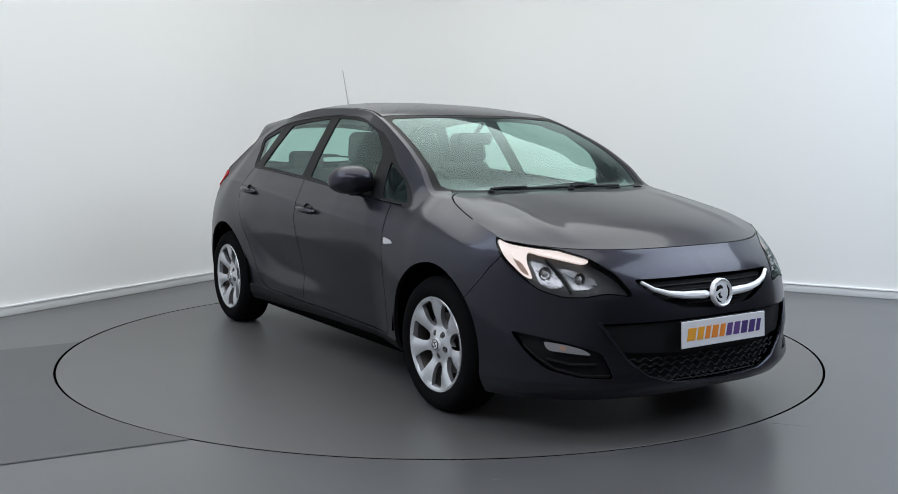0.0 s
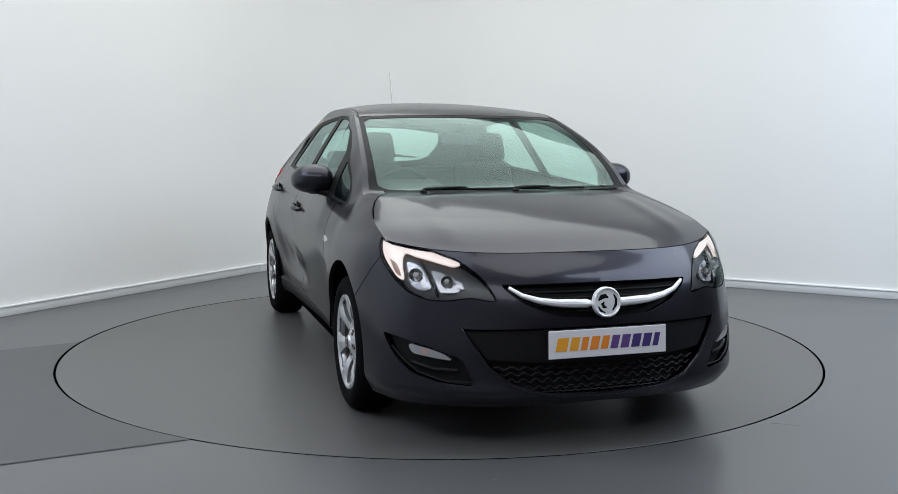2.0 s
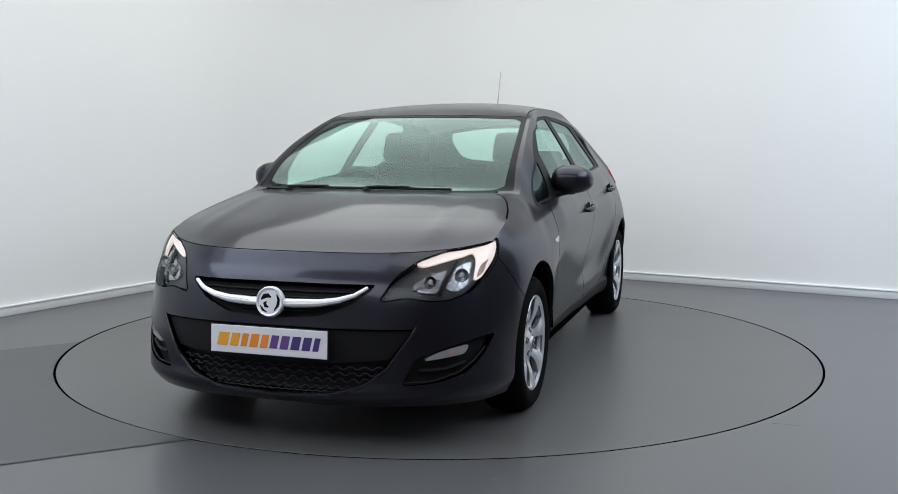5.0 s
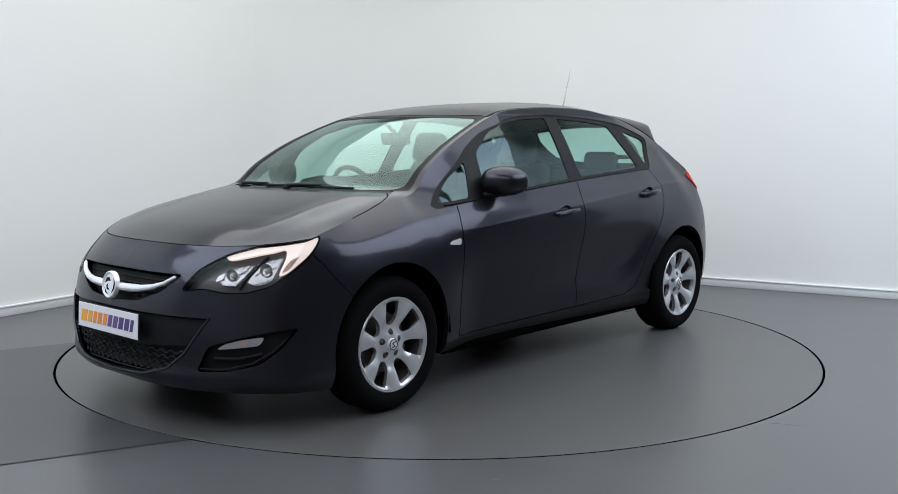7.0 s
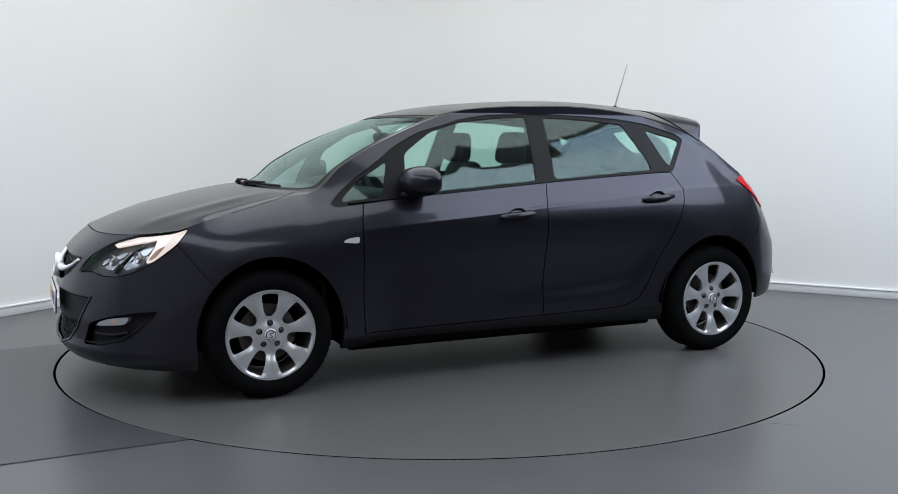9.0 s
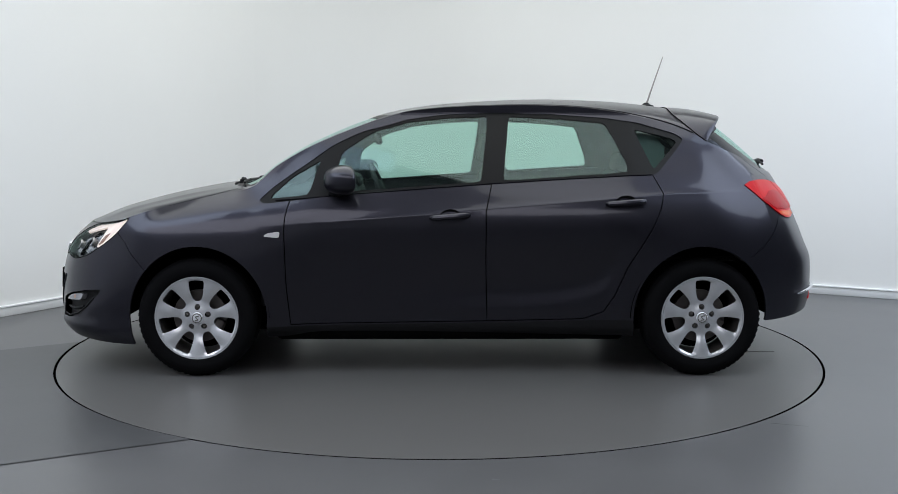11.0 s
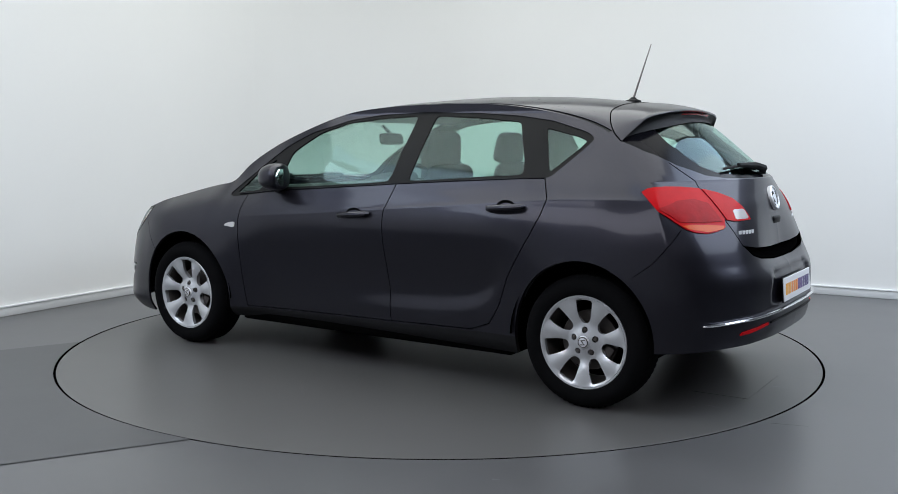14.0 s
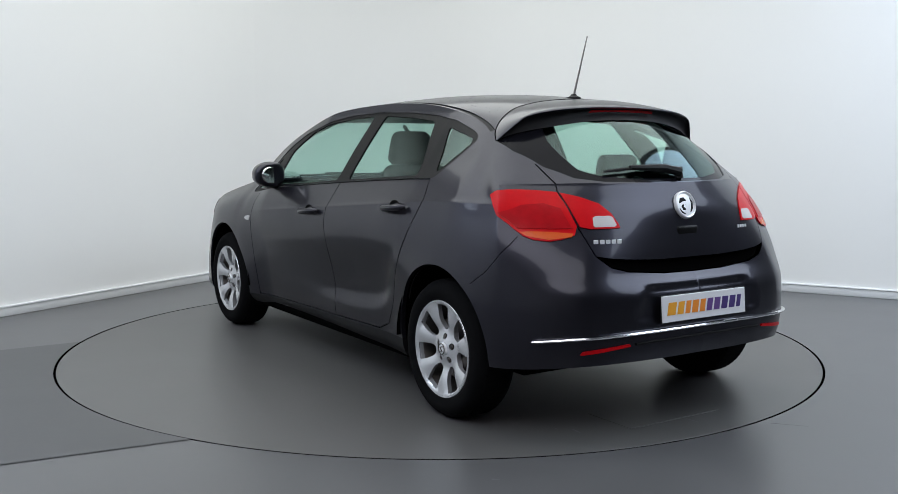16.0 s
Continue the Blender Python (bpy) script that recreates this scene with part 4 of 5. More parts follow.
for i, side in enumerate((1, -1)):
    lamp = by_name["headlamp"][i]
    # sidelight band round the upper and outer edge of the lamp
    patch("sidelight", fillet([(1.024, 0.838), (0.86, 0.838), (0.70, 0.815), (0.550, 0.760), (0.59, 0.748), (0.72, 0.778), (0.865, 0.795), (0.885, 0.75), (0.885, 0.676), (0.935, 0.70), (0.995, 0.760)]),
          LAMP_GLOW, lamp, "lit warm white sidelight", depth=-0.012, lip=0.01, side=side)
    patch("turn_signal", fillet([(0.905, 0.752), (0.935, 0.765), (0.925, 0.712), (0.893, 0.690)]), INDICATOR, lamp, "amber turn signal", depth=-0.009, lip=0.004, side=side)
    edge = skin_line([(q, min(z, float(top_edge(np.array([q]))[0, 2]) - 0.005)) for q, z in resample(HEADLAMP + HEADLAMP[:1], 0.02)], 0.0, step=0.02, side=side)
    part("lamp_gasket", tube(edge, 0.0022, 6), GAP, lamp)
    for facet in ([(0.862, 0.757), (0.80, 0.750), (0.812, 0.715), (0.858, 0.724)], [(0.848, 0.702), (0.81, 0.690), (0.785, 0.652), (0.852, 0.670)], [(0.775, 0.742), (0.748, 0.735), (0.752, 0.690), (0.768, 0.700)],
                  [(0.690, 0.737), (0.64, 0.724), (0.662, 0.700), (0.688, 0.708)], [(0.702, 0.686), (0.665, 0.678), (0.62, 0.652), (0.692, 0.646)], [(0.602, 0.705), (0.578, 0.692), (0.582, 0.664), (0.612, 0.676)]):
        patch("reflector_panel", fillet(facet, 0.008), LAMP_SILVER, lamp, depth=-0.026, lip=0.012, side=side)
    for bowl in ([(0.868, 0.768), (0.748, 0.752), (0.736, 0.664), (0.80, 0.645), (0.862, 0.668)], [(0.706, 0.744), (0.605, 0.715), (0.590, 0.668), (0.640, 0.648), (0.702, 0.648)]):
        patch("reflector_bowl", fillet(bowl, 0.02), LAMP_SILVER, lamp, "silvered faceted lamp bowl", depth=-0.033, lip=0.006, side=side)
    patch("lamp_divider", [(0.728, 0.770), (0.740, 0.772), (0.722, 0.632), (0.710, 0.632)], GLOSS_BLACK, lamp, depth=-0.022, lip=0.018, side=side)
    for s, z, r in ((0.806, 0.708, 0.026), (0.645, 0.690, 0.023)):
        p, n = skin_point(s, z, -0.012)
        m = Matrix.Translation(p) @ (Vector((1, 0.25, 0)) * 0.8 + n * 0.2).normalized().to_track_quat("Z", "X").to_matrix().to_4x4()
        bm = lathe([(0.004, -0.035), (0.4 * r, -0.032), (0.75 * r, -0.020), (r, -0.002), (1.06 * r, 0.0), (1.06 * r, -0.01)], 28)
        bm.transform(m)
        part("reflector", flip_y(bm, side), DISC, lamp, "silvered lamp reflector")
        bm = lathe([(0.001, 0.0), (0.008, -0.002), (0.012, -0.010), (0.012, -0.035)], 16)
        bm.transform(m)
        part("bulb", flip_y(bm, side), CLEAR_LENS, lamp)
    # fog lamp: day lamp on top of its recess, fins below
    fog = by_name["fog_recess"][i]
    patch("fog_lamp", fillet([(0.625, 0.376), (0.665, 0.402), (0.74, 0.420), (0.835, 0.430), (0.812, 0.393), (0.70, 0.382)]), FOG_LENS, fog, "clear bumper lamp", depth=-0.006, lip=0.03, side=side)
    patch("fog_lamp_signal", fillet([(0.735, 0.414), (0.765, 0.418), (0.76, 0.396), (0.735, 0.394)]), INDICATOR, fog, depth=-0.004, side=side)
    bm = tube(skin_line([(0.55, 0.292), (0.66, 0.292), (0.78, 0.318), (0.86, 0.362), (0.92, 0.41)], -0.008, side=side), 0.004, 8)
    part("recess_edge", bm, BLACK_PLASTIC, fog)
    bm = tube(skin_line([(0.61, 0.335), (0.72, 0.335), (0.82, 0.355)], -0.022, side=side), 0.008, 8)
    part("recess_fin", bm, BLACK_PLASTIC, fog)
    # turn signal on the fender
    rep = patch("side_repeater", fillet([(s_at(0.98), 0.752), (s_at(0.955), 0.768), (s_at(0.90), 0.776), (s_at(0.892), 0.772), (s_at(0.895), 0.748), (s_at(0.91), 0.744)]), CLEAR_LENS, by_name["fender"][i], "clear side repeater lamp", depth=0.005, lip=0.008, side=side)
    # wing mirror
    mirror = new("wing_mirror")
    mirror.parent = car
    bm = bmesh.new()
    bmesh.ops.create_icosphere(bm, subdivisions=4, radius=1)
    for v in bm.verts:
        x, y, z = v.co
        sx = 0.116 if x > 0 else 0.052
        q = Vector((math.copysign(abs(x)**0.9, x) * sx, math.copysign(abs(y)**0.72, y) * 0.108, math.copysign(abs(z)**0.75, z) * (0.082 if z > 0 else 0.072)))
        q.z *= 1 - 0.20 * (y > 0) * abs(y)
        q.x -= 0.03 * y
        q.x = max(q.x, -0.036 - 0.03 * y)
        v.co = q + Vector((0.545, 0.898, 1.042))
    part("mirror_shell", flip_y(bm, side), PAINT, mirror)
    bm = lathe([(0.001, 0.003), (0.9, 0.003), (1.0, -0.002)], 36)
    bm.transform(pose(0.511, 0.896, 1.044, 0, 0, 15.5) @ Matrix.Diagonal((1, 0.074, 0.052, 1)) @ pose(0, 0, 0, 0, -90, 0))
    part("mirror_glass", flip_y(bm, side), CHROME, mirror, "silvered mirror glass")
    bm = tube([(0.61, 0.80, 0.972), (0.60, 0.83, 0.978), (0.575, 0.87, 0.988), (0.555, 0.90, 0.992)], [0.046, 0.040, 0.038, 0.044], 12, flat=0.6)
    part("mirror_arm", flip_y(bm, side), BLACK_PLASTIC, mirror)
    # rear reflector
    patch("reflector_strip", fillet([(4.945, 0.378), (4.96, 0.394), (5.17, 0.415), (5.175, 0.404), (5.03, 0.386)]), RED_LENS, rear_bumper, "red rear reflector", depth=0.006, lip=0.008, side=side)

# upper grille: bars, bright wing and round emblem
for z in (0.575, 0.602, 0.629, 0.656):
    w = 0.16 if z < 0.58 else 0.28 if z < 0.61 else 0.33 if z < 0.64 else 0.37
    bm = tube([(x, -y, zz) for x, y, zz in skin_line([(w, z), (0.001, z)], -0.028)] + skin_line([(0.001, z), (w, z)], -0.028), 0.004, 6)
    part("grille_bar", bm, BLACK_PLASTIC, upper_grille)
wing = [(0.0, 0.600), (0.10, 0.601), (0.20, 0.606), (0.28, 0.618), (0.345, 0.638), (0.392, 0.667)]
half = skin_line(wing, 0.004)
n = len(half)
bm = tube([(x, -y, z) for x, y, z in half[:0:-1]] + half, [0.008 + 0.012 * min(1, k / (n - 1) * 1.6) for k in range(n - 3)] + [0.008, 0.004] + [0.004, 0.008] + [0.020 - 0.012 * max(0, (k / (n - 1) - 0.375) * 1.6) for k in range(2, n)], 10, flat=0.9)
part("grille_wing", bm, SATIN_CHROME, bumper, "bright chrome grille wing")


def emblem(m, r, parent):
    """A round bright badge with black crescents let into it."""
    bm = lathe([(0.001, 0.006), (0.6 * r, 0.0055), (0.84 * r, 0.004)], 40)
    bm.transform(m)
    back = part("emblem", bm, SATIN_CHROME, parent, "round chrome emblem")
    bm = lathe([(0.84 * r, 0.003), (0.86 * r, 0.009), (0.93 * r, 0.011), (1.0 * r, 0.007), (1.02 * r, -0.01)], 48)
    bm.transform(m)
    part("emblem_ring", bm, SATIN_CHROME, back)
    for pts, rad in ((((-0.62, 0.12), (-0.40, 0.34), (-0.12, 0.40), (0.10, 0.28)), (0.05, 0.16, 0.15, 0.05)), (((-0.22, 0.02), (-0.34, -0.12), (-0.26, -0.30), (-0.05, -0.36)), (0.05, 0.13, 0.13, 0.05)),
                     (((0.50, 0.50), (0.66, 0.15), (0.60, -0.25), (0.36, -0.58)), (0.04, 0.10, 0.10, 0.04)), (((-0.66, -0.26), (-0.48, -0.54), (-0.16, -0.70)), (0.03, 0.08, 0.03))):
        bm = tube([(x * r, y * r, 0.0055) for x, y in pts], [q * r for q in rad], 8, flat=0.18)
        bm.transform(m)
        part("emblem_inlay", bm, GLOSS_BLACK, back, "black inlay")


emblem(pose(2.257, 0, 0.607, 90, 0, 90) @ pose(0, 0, 0, -8, 0, 0), 0.061, car)

# lower grille: smooth upper panel and a mesh of waved bars below it
patch("number_plate_panel", [(0.0, 0.508), (0.3, 0.505), (0.585, 0.498), (0.49, 0.385), (0.2, 0.365), (0.0, 0.362)], BLACK_PLASTIC, lower_grille, depth=-0.018, lip=0.02, double=True)
for j in range(5):
    z = 0.345 - 0.024 * j
    w = 0.47 - 0.03 * j if j < 3 else (0.36, 0.27)[j - 3]
    pts = [(q * w / 32, z + 0.0055 * (1 if (q // 2 + j) % 2 else -1)) for q in range(33)]
    half = []
    for s, zz in pts:
        p, nn = skin_point(max(s, 0.0005), zz, -0.026)
        half.append((p.x, p.y, p.z))
    bm = tube([(x, -y, zz) for x, y, zz in half[:0:-1]] + half, 0.0045, 6)
    part("grille_bar", bm, BLACK_PLASTIC, lower_grille)
bm = tube([(x, -y, z) for x, y, z in skin_line([(0.60, 0.512), (0.48, 0.352), (0.385, 0.280), (0.25, 0.243), (0.001, 0.231)], 0.0)] + skin_line([(0.001, 0.231), (0.25, 0.243), (0.385, 0.280), (0.48, 0.352), (0.60, 0.512)], 0.0), 0.006, 8)
part("grille_edge", bm, PAINT, bumper)


def plate_board(m, parent, label):
    """Show plate in its own space: x across, z up, y = minus outwards; coloured bars stand for the lettering."""
    bm = box((0.52, 0.006, 0.112), bevel=0.002, segments=1)
    bm.transform(m)
    board = part("show_plate", bm, WHITE_PLATE, parent, label)
    bm = box((0.528, 0.006, 0.119), (0, 0.004, 0), bevel=0.002, segments=1)
    bm.transform(m)
    part("plate_holder", bm, BLACK_PLASTIC, board)
    widths = [0.060, 0.048, 0.040, 0.048, 0.043, 0.045, 0.048, 0.049, 0.048, 0.036]
    x = -0.232
    for i, w in enumerate(widths):
        bm = bmesh.new()
        lean = 0.012
        co = [(x, -0.0265), (x + w - 0.012, -0.0265), (x + w - 0.012 + lean, 0.0265), (x + lean, 0.0265)]
        f = [bm.verts.new((a, -0.0045, b)) for a, b in co]
        g = [bm.verts.new((a, -0.002, b)) for a, b in co]
        bm.faces.new(f)
        for k in range(4):
            bm.faces.new((f[k], g[k], g[(k + 1) % 4], f[(k + 1) % 4]))
        bm.transform(m)
        part("letter_bar", bm, PRINT[i], board, "", smooth=False)
        x += w
    return board


plate_board(pose(2.279, 0, 0.449, 0, 0, 90) @ pose(0, 0, 0, -3, 0, 0), car, "white show plate with orange and purple bars")
plate_board(pose(-2.093, 0, 0.546, 0, 0, -90) @ pose(0, 0, 0, -5, 0, 0), car, "white show plate with orange and purple bars")

# chrome strip along the rear bumper, dark lower panel
half = skin_line([(4.75, 0.432), (4.92, 0.447), (5.2, 0.458), (5.4, 0.462), (LENGTH - 0.001, 0.463)], 0.011)
bm = tube(half + [(x, -y, z) for x, y, z in half[-2::-1]], [0.004] + [0.009] * (2 * len(half) - 3) + [0.004], 8, flat=0.8)
part("bumper_strip", bm, CHROME, rear_bumper, "bright chrome bumper strip")
half = skin_line([(5.20, 0.411), (5.3, 0.416), (LENGTH - 0.001, 0.420)], 0.002)
bm = tube(half + [(x, -y, z) for x, y, z in half[-2::-1]], 0.006, 8)
part("bumper_edge", bm, GLOSS_BLACK, rear_bumper)

# darker lower half of the tail lamps' lenses
for lamp_of, side in zip(by_name["tail_lamp"], (1, -1)):
    patch("lens_step", [(4.60, 0.945), (4.68, 0.978), (4.79, 0.985), (4.862, 0.965), (4.912, 0.886), (4.82, 0.884), (4.74, 0.886), (4.672, 0.886), (4.63, 0.92)], DEEP_RED, lamp_of, depth=0.009, lip=0.004, side=side)

# tailgate: grip, emblem, lettering bars, wiper
bm = box((0.03, 0.13, 0.042), (-1.972, 0, 0.862), (0, -8, 0), 0.012, 3)
part("tailgate_grip", bm, GLOSS_BLACK, tailgate)
emblem(pose(-1.9625, 0, 0.972, 90, 0, -90) @ pose(0, 0, 0, -17, 0, 0), 0.061, car)
for y0, z0, count, w, hgt in ((0.505, 0.832, 5, 0.021, 0.018), (-0.345, 0.862, 4, 0.014, 0.014)):
    for i in range(count):
        y = y0 - i * (w + 0.006)
        qs = np.linspace(4.85, LENGTH, 300)
        pp = low_skin(qs, np.full(300, z0))
        k = int(np.argmin(np.abs(pp[:, 1] - abs(y))))
        p, nn = skin_point(qs[k], z0, 0.001)
        ang = math.degrees(math.atan2(nn.y, nn.x)) * (1 if y > 0 else -1)
        bm = box((0.004, w, hgt), (p.x, y, p.z), (0, 0, ang), 0.001, 1)
        part("letter_bar", bm, SATIN_CHROME, tailgate)


def upper_line(pairs, out=0.01, step=0.05):
    res = []
    for v, k in resample([(v * TOPV, k * TOPK) for k, v in pairs], step):
        p, n = mapped(upper, np.array([[v, k]]))
        res.append(tuple(p[0] + n[0] * out))
    return res


def wiper(name, pairs, arm_pairs, out, parent, thick=1.0):
    w = new(name)
    w.parent = parent
    part("blade", tube(upper_line(pairs, out), 0.0065, 8), BLACK_PLASTIC, w)
    part("arm", tube(upper_line(arm_pairs, out + 0.010), [q * thick for q in np.linspace(0.011, 0.006, len(upper_line(arm_pairs, out + 0.010)))], 8), BLACK_PLASTIC, w)
    p = Vector(upper_line(arm_pairs[:2], out)[0])
    bm = lathe([(0.001, 0.008), (0.012, 0.007), (0.017, 0.002), (0.018, -0.02)], 16)
    bm.transform(Matrix.Translation(p))
    part("pivot", bm, BLACK_PLASTIC, w)


wiper("windscreen_wiper", [(3.75, 0.56), (3.71, 0.25), (3.69, -0.05)], [(3.50, 0.0), (3.62, 0.08), (3.73, 0.28)], 0.007, car, 0.8)
wiper("windscreen_wiper", [(3.72, 0.02), (3.71, -0.30), (3.76, -0.56)], [(3.52, -0.62), (3.62, -0.54), (3.73, -0.32)], 0.006, car, 0.8)
wiper("rear_wiper", [(13.84, 0.46), (13.80, 0.22), (13.80, 0.0), (13.82, -0.10)], [(13.90, -0.04), (13.84, 0.06), (13.82, 0.30)], 0.012, car, 1.9)

# roof spoiler: body-coloured top and side fins, black underside with the brake lamp set in it
US = [0.0, 0.35, 0.65, 0.80, 0.92, 1.0]
tip = top_skin(np.array(12.80), np.array(0.968))
LIP = [curve(US, q, True) for q in ([-1.562, -1.554, -1.528, -1.497, -1.470, tip[0]], [0.0, 0.22, 0.41, 0.498, 0.548, tip[1]], [1.412, 1.406, 1.388, 1.368, 1.336, tip[2] + 0.004])]
ROOT = [curve(US, q, True) for q in ([11.60, 11.60, 11.66, 12.02, 12.45, 12.78], [0.0, 0.36, 0.68, 0.885, 0.962, 0.972])]
SEAT = [curve(US, q, True) for q in ([12.95, 12.95, 12.90, 12.82, 12.76, 12.80], [0.0, 0.36, 0.66, 0.80, 0.91, 0.965])]
crown, below, edge_line = [], [], []
for u in np.linspace(-1, 1, 65):
    a, sg = abs(u), (1 if u >= 0 else -1)
    root = Vector(top_skin(ROOT[0](a), ROOT[1](a))) + Vector((0, 0, 0.003))
    lip = Vector([float(q(a)) for q in LIP])
    seat_at = Vector(top_skin(SEAT[0](a), SEAT[1](a)))
    bend = (root + lip) / 2 + Vector((-0.02 * (1 - a), 0, 0.016 * (1 - a**3) + 0.004))
    row = [root * (1 - q)**2 + bend * (2 * q * (1 - q)) + lip * q * q for q in np.linspace(0, 1, 9)]
    row += [lip + Vector((-0.003, 0, -0.004)) * (1 - a**6), lip + Vector((0.001, 0, -0.010)) * (1 - a**6)]
    keel = row[-1] + Vector((0.002, 0, 0.001))
    inner = [keel.lerp(seat_at, q) + Vector((0.030, 0, 0.010)) * (4 * q * (1 - q)) * (1 - a**4) for q in np.linspace(0, 1, 7)]
    flip = Matrix.Diagonal((1, sg, 1))
    crown.append([flip @ q for q in row])
    below.append([flip @ q for q in inner])
    edge_line.append(flip @ root)


def sheet(rows):
    bm = bmesh.new()
    rows = [[bm.verts.new(q) for q in r] for r in rows]
    for p, q in zip(rows, rows[1:]):
        for i in range(len(p) - 1):
            bm.faces.new((p[i], q[i], q[i + 1], p[i + 1]))
    bmesh.ops.remove_doubles(bm, verts=bm.verts, dist=0.0004)
    return bm


spoiler = part("roof_spoiler", sheet(crown), PAINT, car, angle=0.9)
part("spoiler_underside", sheet(below), BLACK_PLASTIC, spoiler, "black spoiler underside")
part("spoiler_joint", tube([tuple(q) for q in edge_line], 0.0028, 6), GAP, spoiler)
lamp_rows = [[p.lerp(q, w) + Vector((-0.014, 0, -0.006)) for p, q, w in ((r[0], r[1], 0.3), (r[1], r[2], 0.0), (r[1], r[2], 0.6), (r[2], r[3], 0.2))] for r in below[22:43]]
part("brake_lamp", sheet(lamp_rows), BRAKE_RED, spoiler, "dark red high-level brake lamp")

# aerial
aerial = new("aerial")
aerial.parent = car
bm = lathe([(0.001, 0.022), (0.010, 0.020), (0.018, 0.010), (0.034, 0.004), (0.036, -0.012)], 24)
bm.transform(Matrix.Translation((-1.205, 0, 1.464)) @ Matrix.Diagonal((1.3, 0.8, 1, 1)))
part("base", bm, BLACK_PLASTIC, aerial)
part("mast", tube([(-1.205, 0, 1.472), (-1.228, 0, 1.545), (-1.299, 0, 1.760)], [0.006, 0.005, 0.0028], 8), DISC, aerial)

# ---- the cabin ----
for y in (0.37, -0.37):
    seat = new("front_seat")
    seat.parent = car
    part("seat_cushion", box((0.52, 0.50, 0.16), (0.08, y, 0.50), (0, -8, 0), 0.06, 4), FABRIC, seat)
    part("seat_back", box((0.14, 0.48, 0.66), (-0.20, y, 0.80), (0, -16, 0), 0.055, 4, taper=(0.75, 0.80)), FABRIC, seat)
    part("headrest", box((0.11, 0.27, 0.19), (-0.235, y, 1.21), (0, -8, 0), 0.05, 4, taper=(0.8, 0.88)), FABRIC, seat)
    for dy in (-0.06, 0.06):
        part("headrest_post", tube([(-0.255, y + dy, 1.02), (-0.235, y + dy, 1.18)], 0.006, 8), CHROME, seat)
bench = new("rear_seat")
bench.parent = car
part("seat_cushion", box((0.50, 1.24, 0.16), (-0.72, 0, 0.52), (0, -8, 0), 0.06, 4), FABRIC, bench)
part("seat_back", box((0.14, 1.22, 0.58), (-1.02, 0, 0.78), (0, -20, 0), 0.05, 4), FABRIC, bench)
for y in (0.38, -0.38):
    part("headrest", box((0.09, 0.25, 0.13), (-1.12, y, 1.115), (0, -10, 0), 0.04, 4), FABRIC, bench)
dash = new("dashboard")
dash.parent = car
part("dash_top", box((0.46, 1.36, 0.22), (0.78, 0, 0.875), (0, 4, 0), 0.08, 4), TRIM, dash)
part("dash_lower", box((0.34, 1.34, 0.40), (0.80, 0, 0.62), (0, 0, 0), 0.06, 3), TRIM, dash)
part("centre_console", box((0.62, 0.22, 0.34), (0.42, 0, 0.52), (0, -14, 0), 0.05, 3), TRIM, dash)
part("instrument_hood", box((0.20, 0.34, 0.10), (0.66, -0.37, 0.985), (0, 8, 0), 0.045, 4), TRIM, dash)
wheel = new("steering_wheel")
wheel.parent = car
m = Matrix.Translation((0.42, -0.37, 0.925)) @ pose(0, 0, 0, 0, -65, 0)
bm = lathe([(0.183 + 0.015 * math.cos(a), 0.015 * math.sin(a)) for a in np.linspace(0, 2 * math.pi, 10, endpoint=False)], 48, closed=True)
bm.transform(m)
part("steering_rim", bm, TRIM, wheel)
bm = box((0.15, 0.12, 0.05), (0.01, 0, -0.01), bevel=0.02, segments=3)
bm.transform(m)
part("steering_boss", bm, TRIM, wheel)
for a in (90, -90, 180):
    c, s_ = math.cos(math.radians(a)), math.sin(math.radians(a))
    bm = tube([(0.06 * c, 0.06 * s_, -0.005), (0.18 * c, 0.18 * s_, 0)], 0.014, 8, flat=0.5)
    bm.transform(m)
    part("steering_spoke", bm, TRIM, wheel)
part("rear_view_mirror", box((0.035, 0.225, 0.072), (0.43, -0.025, 1.262), (0, 12, 0), 0.02, 3), TRIM, car)
part("mirror_stem", tube([(0.44, -0.025, 1.30), (0.50, -0.025, 1.345)], 0.012, 8), TRIM, car)
part("cabin_floor", box((2.6, 1.36, 0.04), (-0.35, 0, 0.36), bevel=0.01), TRIM, car)
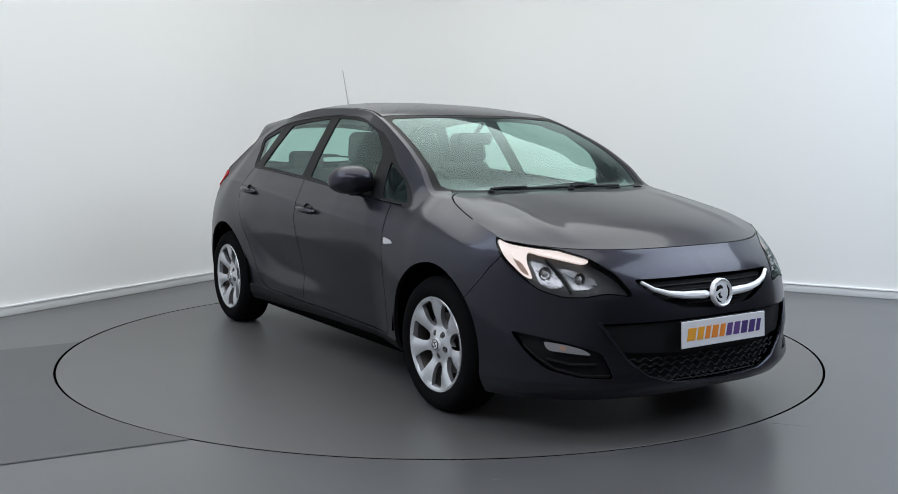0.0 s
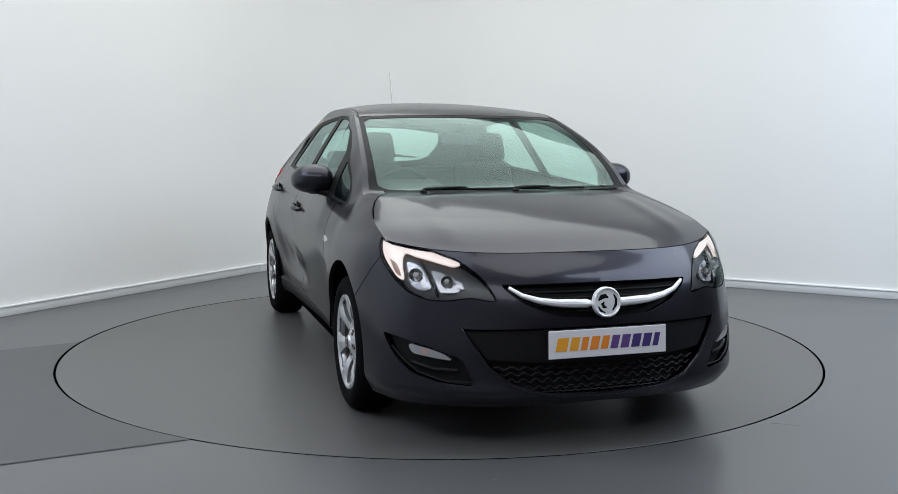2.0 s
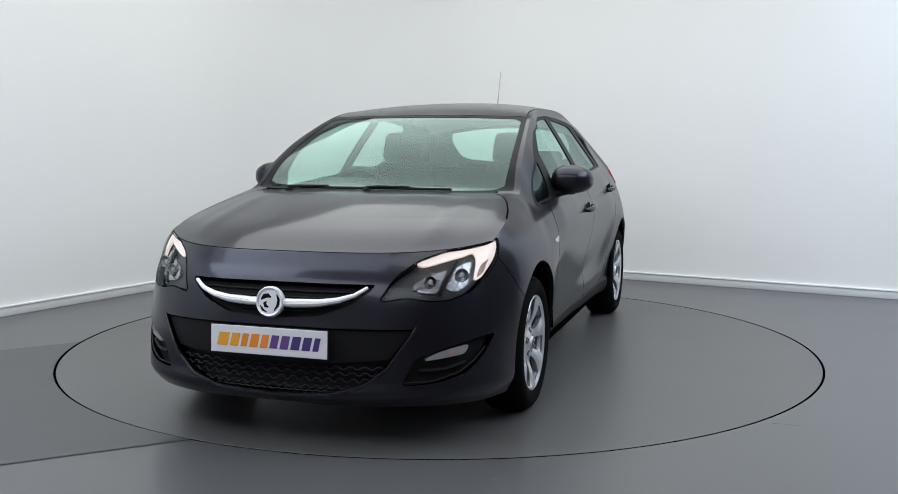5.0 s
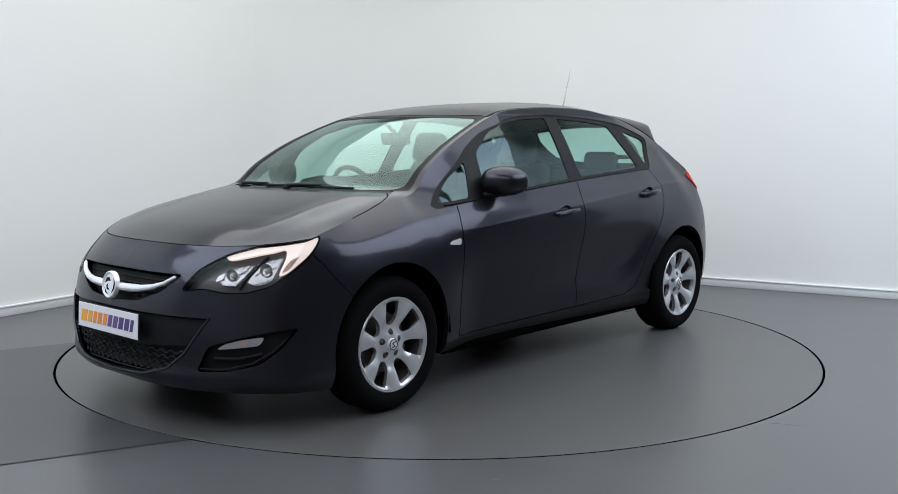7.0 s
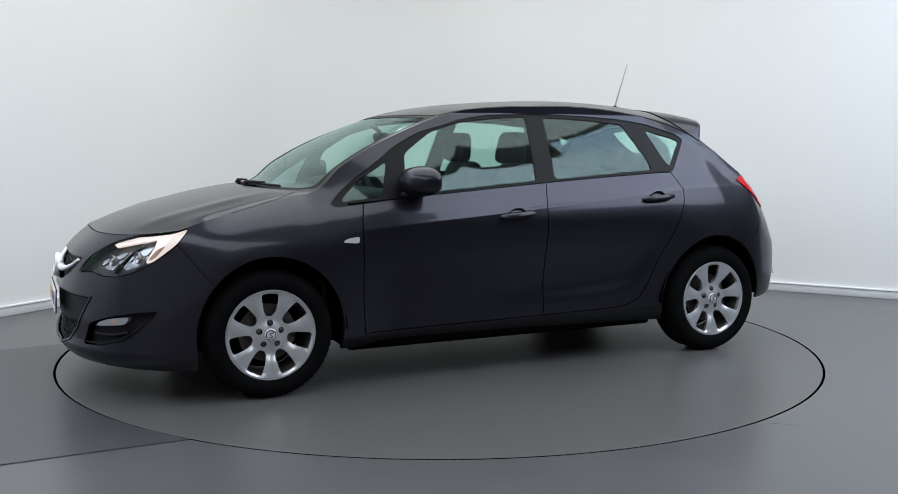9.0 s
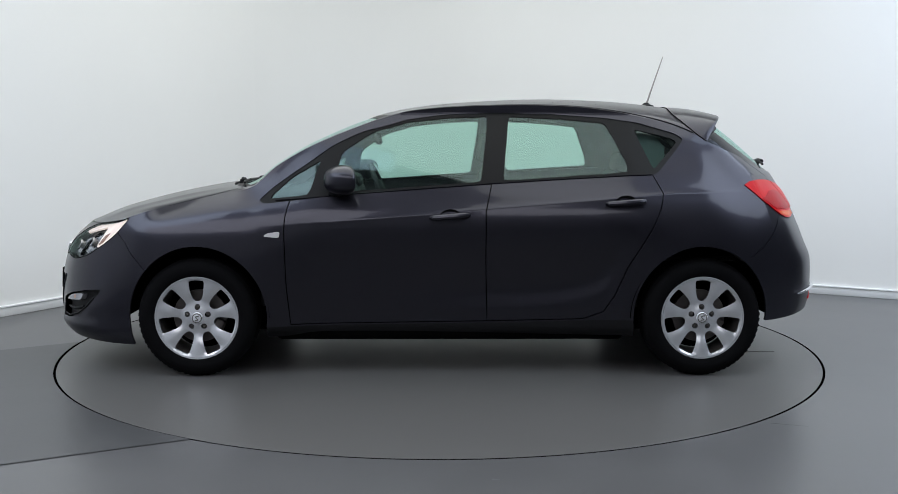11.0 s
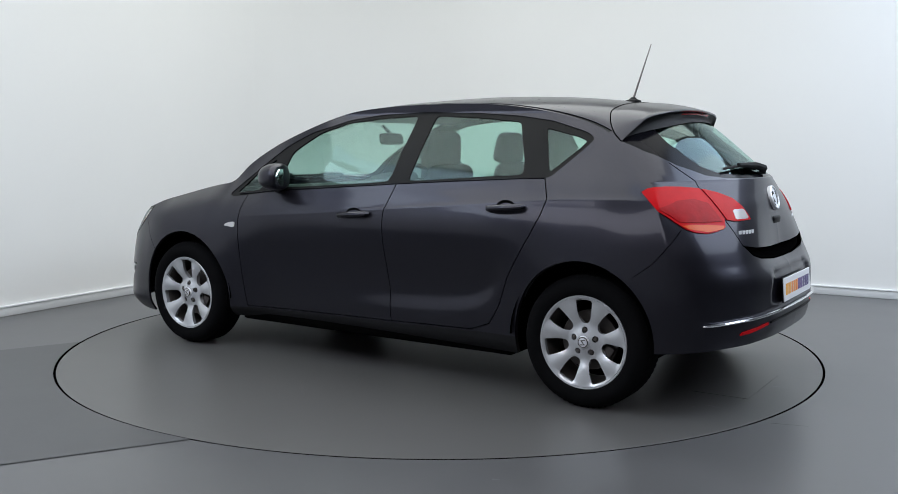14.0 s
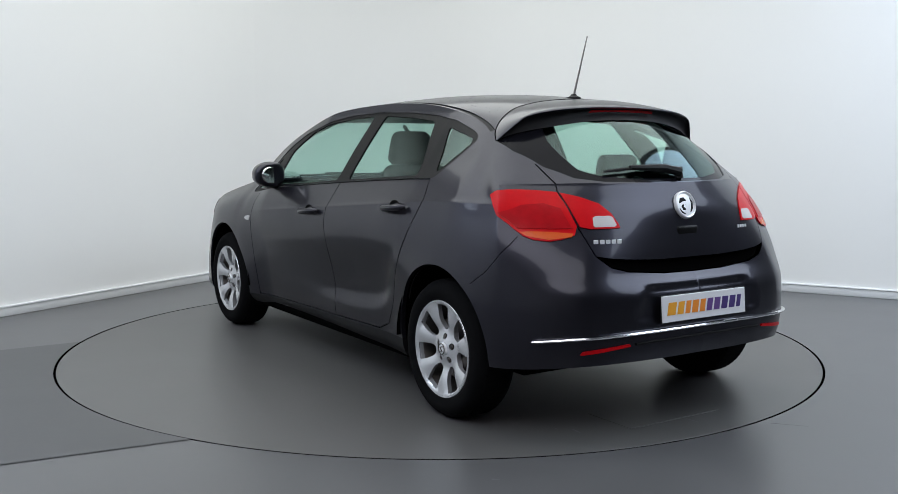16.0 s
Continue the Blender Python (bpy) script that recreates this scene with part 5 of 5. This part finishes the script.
part("bulkhead", box((0.03, 1.40, 0.62), (1.02, 0, 0.66), bevel=0.01), TRIM, car)
part("boot_floor", box((0.75, 1.20, 0.05), (-1.45, 0, 0.60), bevel=0.01), TRIM, car)
part("parcel_shelf", box((0.50, 1.16, 0.03), (-1.42, 0, 1.00), (0, 2, 0), 0.01), TRIM, car)
# linings: a second skin inside roof, doors and pillars
piece("headlining", [top("roof")], LINER, car, "pale grey headlining", depth=-0.035)
for side in (1, -1):
    for kind in ("door_f", "door_r"):
        sh = low(kind)
        keep = P_low[sh[2]].mean(1)[:, 2] > 0.38
        sh = (sh[0], sh[1], sh[2][keep])
        piece("door_card", [sh if side > 0 else mirrored(sh)], TRIM, car, depth=-0.07)
    sh = (P_low, N_low, quarter_sheet[2][(P_low[quarter_sheet[2]].mean(1)[:, 2] > 0.5)])
    piece("pillar_lining", [sh if side > 0 else mirrored(sh)], TRIM, car, depth=-0.035)
    patch("quarter_lining", [(3.89, 1.08), (3.835, 1.345), (3.985, 1.305), (4.035, 1.24), (4.005, 1.10)], TRIM, car, depth=-0.04, side=side)
piece("tailgate_lining", both("hatch"), TRIM, tailgate, depth=-0.05)

# rain drops on the roof
rng = random.Random(5)
bm = bmesh.new()
for _ in range(230):
    v, k = rng.uniform(-0.88, 0.88), rng.uniform(7.2, 11.6)
    q, n = mapped(upper, np.array([[v * TOPV, k * TOPK]]))
    r = rng.uniform(0.0015, 0.004)
    d = bmesh.ops.create_icosphere(bm, subdivisions=1, radius=1)
    bmesh.ops.transform(bm, matrix=Matrix.Translation(Vector(q[0])) @ Vector(n[0]).to_track_quat("Z", "X").to_matrix().to_4x4() @ Matrix.Diagonal((r, r, r * 0.55, 1)), verts=d["verts"])
tagged(part("rain_drop", bm, PAINT, by_name["roof"][0], "scattered small rain drops"), kind="stuff")


# ---- what moves ----
def motions():
    for t, ob, at in ((0, car, CAR_AT), (0, stage, (0, 0))):
        walk(ob, [(q, pose(0, 0, 0, 0, 0, a) @ pose(at[0], at[1], 0)) for q, a in TURN])


motions()
